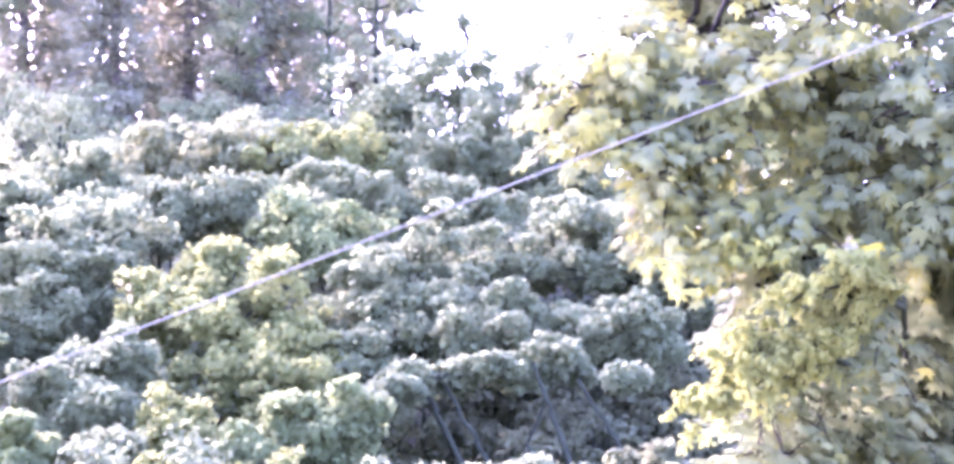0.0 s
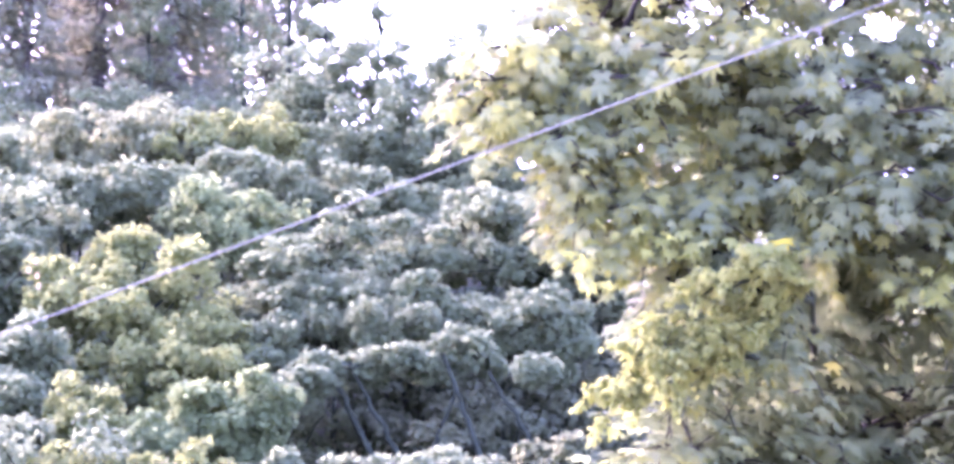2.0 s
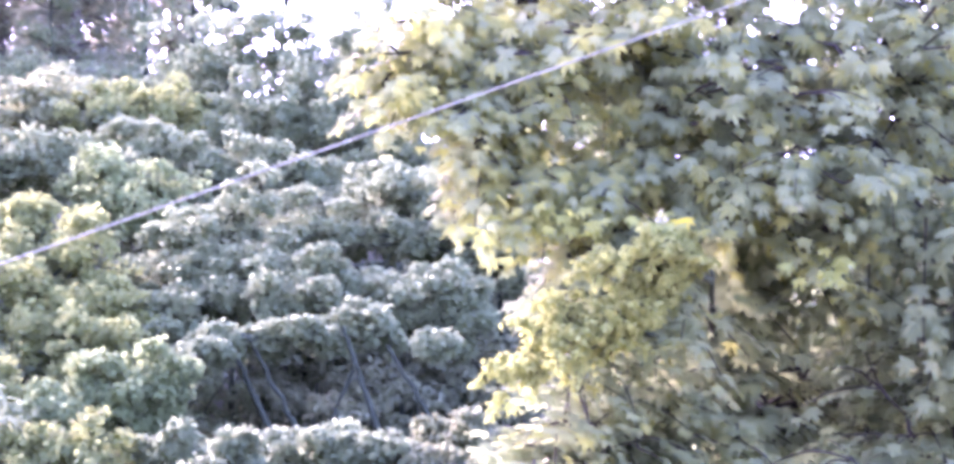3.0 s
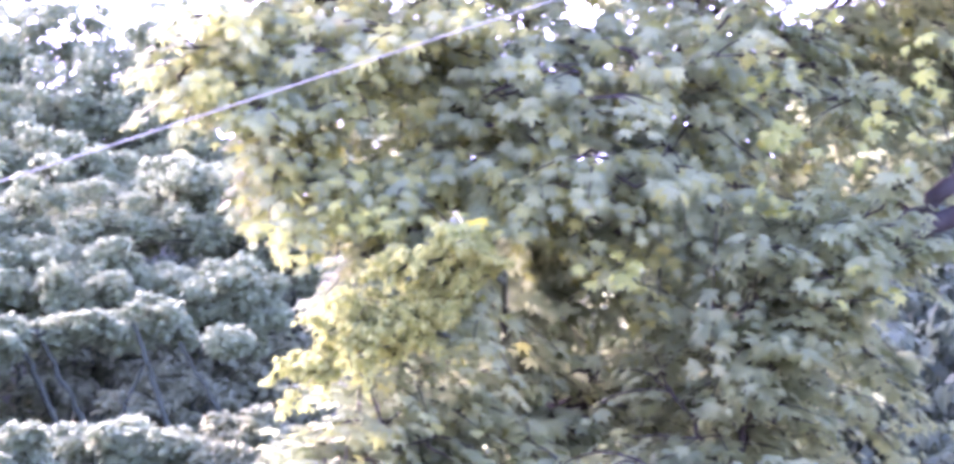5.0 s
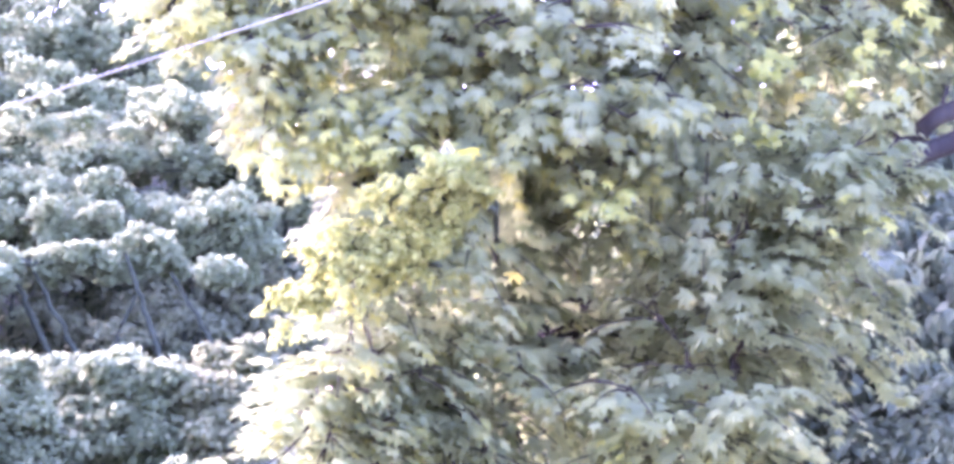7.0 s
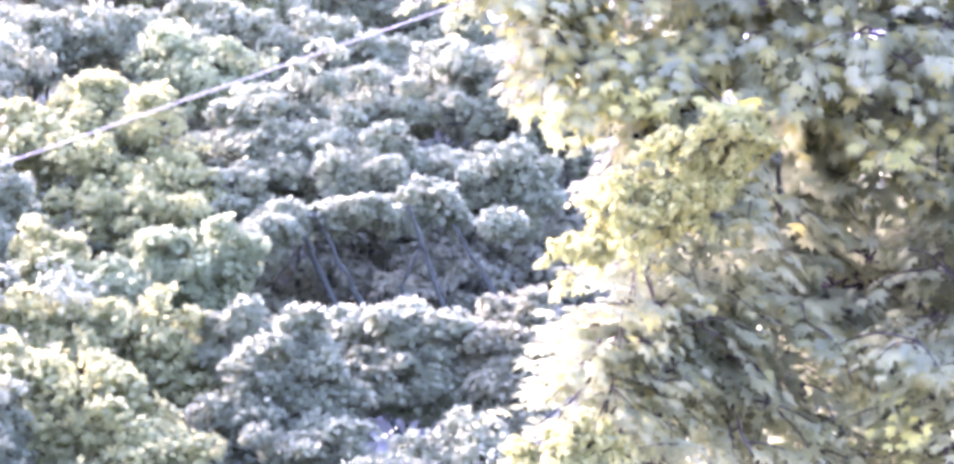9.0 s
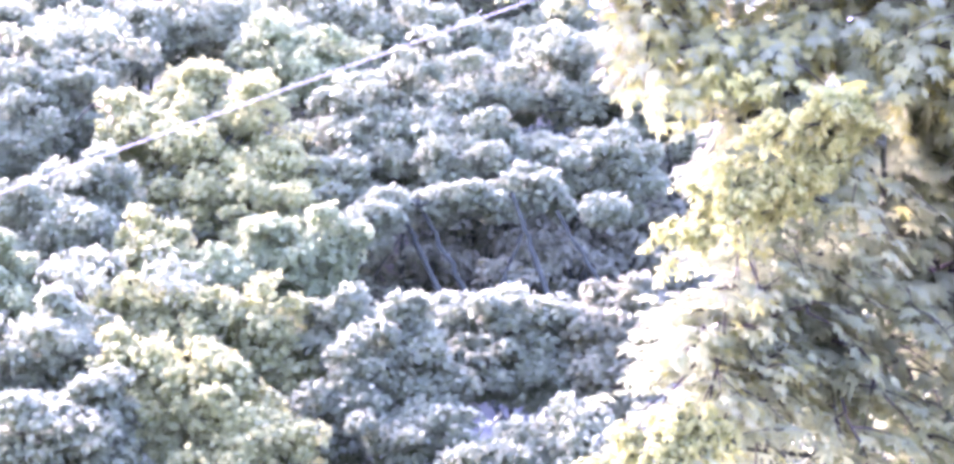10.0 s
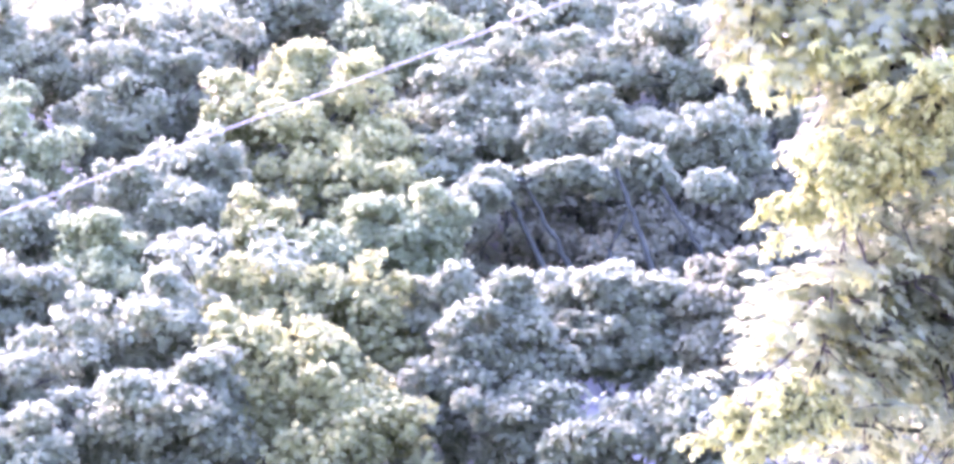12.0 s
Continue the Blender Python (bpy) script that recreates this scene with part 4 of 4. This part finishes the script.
    lime = mesh_from("leaf", MLEAF, [MLEAF_TRIS], [LIME_MAPLE])

    def patch(az, el, y, n, wide, tall):
        for _ in range(n):
            p = at(az + rng.normal(0, wide), el + rng.normal(0, tall), y + rng.uniform(-0.2, 0.2))
            face = unit(np.array([-0.2, -0.5, rng.uniform(0.4, 1.5)]) + rng.normal(0, 0.45, 3))
            part("leaf", lime, root, "yellow-green leaf").matrix_basis = leaf_matrix(p, face, unit(np.array([rng.uniform(-0.6, 0.6), -0.3, -0.8])), rng.uniform(0.06, 0.105))

    patch(9.2, 8.25, 12.75, 28, 0.45, 0.2)
    patch(5.6, 8.6, 12.95, 10, 0.6, 0.4)
    patch(16.7, 9.1, 12.9, 16, 0.4, 0.22)
    patch(16.9, 12.0, 12.9, 16, 0.42, 0.22)
    patch(17.1, 10.6, 12.9, 18, 0.4, 0.3)
    patch(20.7, 12.3, 12.9, 14, 0.35, 0.4)
    patch(19.6, 10.9, 12.9, 12, 0.4, 0.5)
    patch(7.2, 8.5, 12.8, 10, 0.4, 0.2)
    patch(19.6, 7.0, 12.8, 10, 0.5, 0.25)
    patch(13.6, 0.8, 12.9, 16, 0.7, 0.4)
    patch(13.2, 7.2, 12.9, 14, 0.5, 0.35)
    patch(17.6, 13.9, 12.9, 18, 0.7, 0.35)
    patch(6.0, 2.4, 12.75, 8, 0.35, 0.8)
    patch(23.7, 7.3, 12.1, 9, 0.35, 0.5)
    patch(23.4, 4.7, 11.95, 12, 0.3, 0.35)
    v, f = scatter(MLEAF, MLEAF_TRIS, P[far], N[far], A[far], S[far])
    part("crown", mesh_from("crown", v, [f], [MAPLE_LEAF]), root, kind="stuff")
    v, f = scatter(MLEAF, MLEAF_TRIS, P[gilt], N[gilt], A[gilt], S[gilt])
    part("crown_edge", mesh_from("crown_edge", v, [f], [LIT_MAPLE]), root, "thin outer sprays with sunlight put into their yellow-olive leaf colour", kind="stuff")
    return tagged(root, "large maple with drooping lobed green leaves", "tree")


build_maple()


# ---- a slender tree with feathery golden shoots, grown through the maple's edge ----
def build_feathery():
    rng = np.random.default_rng(9)
    root = new("feathery_tree")
    base = at(11.5, 0, 15.6)
    hub = at(10.4, 5.4, 14.6)
    base[2] = float(height(base[0], base[1])) - 0.2
    stem = bend(base, hub, 0.0, 9, 0.03, rng)
    part("trunk", tubes_mesh("trunk", [tube(stem, np.linspace(0.045, 0.02, 9), 7)], BARK), root)
    P, N, A, twigs = [], [], [], []

    def shoot(p0, way, length, count=85):
        """An arching shoot thick with hanging leaflets."""
        s = np.linspace(0, 1, 6)[:, None]
        path = p0 + way * length * s + np.array([0, 0, 1.0]) * length * (0.75 * s - 1.0 * s * s)
        twigs.append(tube(path, np.linspace(0.005, 0.002, 6), 4))
        t = rng.uniform(0.05, 1.0, count) * 5
        i = np.minimum(4, t.astype(int))
        q = path[i] + (path[i + 1] - path[i]) * (t - i)[:, None]
        out = unit(rng.normal(0, 1, (count, 3)))
        P.append(q + out * rng.uniform(0.0, 0.025, (count, 1)))
        A.append(unit(out * 0.8 + np.array([0, 0, -0.75])))
        N.append(unit(out + np.array([0, 0, 0.8]) + rng.normal(0, 0.25, (count, 3))))

    def branch(end, count, start, first=0.3):
        path = bend(start, end, 0.08, 9, 0.02, rng)
        part("limb", tubes_mesh("limb", [tube(path, np.linspace(0.014, 0.005, 9), 6)], BARK), root)
        for s in np.linspace(first, 1.0, count):
            p = path[min(8, int(s * 8.99))] + rng.normal(0, 0.02, 3)
            for _ in range(2):
                way = unit(rng.normal(0, 0.6, 3) + np.array([-0.5, -0.3, 0.35]))
                shoot(p, way, rng.uniform(0.10, 0.21), 60)

    upper, middle, lower = at(10.4, 7.0, 12.9), at(9.0, 5.7, 12.8), at(7.0, -0.3, 12.9)
    for a, b in ((hub, upper), (hub, middle), (stem[4], lower)):
        part("limb", tubes_mesh("limb", [tube(bend(a, b, 0.03, 6, 0.01, rng), np.linspace(0.02, 0.014, 6), 6)], BARK), root)
    for az, el, n in ((7.6, 7.15, 11), (8.2, 7.5, 9), (8.9, 7.8, 9), (8.5, 6.75, 10), (9.1, 6.5, 9), (9.5, 7.3, 8)):
        branch(at(az, el, rng.uniform(12.4, 12.7)), n, upper)
    for az, el, n in ((6.1, 5.75, 10), (6.8, 6.1, 10), (5.9, 5.3, 9), (6.5, 5.4, 9), (6.3, 4.7, 9), (7.3, 5.6, 9), (7.6, 5.7, 9), (7.0, 4.95, 9)):
        branch(at(az, el, rng.uniform(12.4, 12.7)), n, middle)
    branch(at(5.2, 4.35, 12.6), 6, at(6.3, 4.7, 12.6), 0.2)
    for az, el, n in ((3.9, -0.9, 10), (4.5, -0.3, 10), (5.1, 0.2, 9), (5.4, -0.5, 8), (4.3, -1.6, 9), (4.9, -1.2, 9)):
        branch(at(az, el, rng.uniform(12.4, 12.7)), n, lower)
    P, N, A = np.concatenate(P), np.concatenate(N), np.concatenate(A)
    part("twig", tubes_mesh("twig", twigs, BARK), root, kind="stuff")
    v, f = scatter(LEAF, LEAF_TRIS, P, N, A, rng.uniform(0.025, 0.05, len(P)))
    part("crown", mesh_from("crown", v, [f], [GOLD_LEAF]), root, kind="stuff")
    return tagged(root, "slender tree with feathery golden-green shoots beside the maple", "tree")


build_feathery()


# ---- the cable that crosses in front ----
def build_cable():
    a, b = at(-11.5, 5.23, 9.6), at(11.5, 13.94, 11.4)
    d = b - a
    pts = [a + d * s for s in np.linspace(-0.95, 1.0 + (8.0 - b[0]) / d[0], 30)]
    g = float(height(pts[0][0], pts[0][1]))
    pts = [p for p in pts if p[2] > g - 0.2]
    v, f = tube(pts, [0.0042] * len(pts), 8)
    ob = new("cable", mesh_from("cable", v, [f], [WIRE], smooth=True))
    tagged(ob, "thin grey cable running slantwise past the maple", "cable")


build_cable()
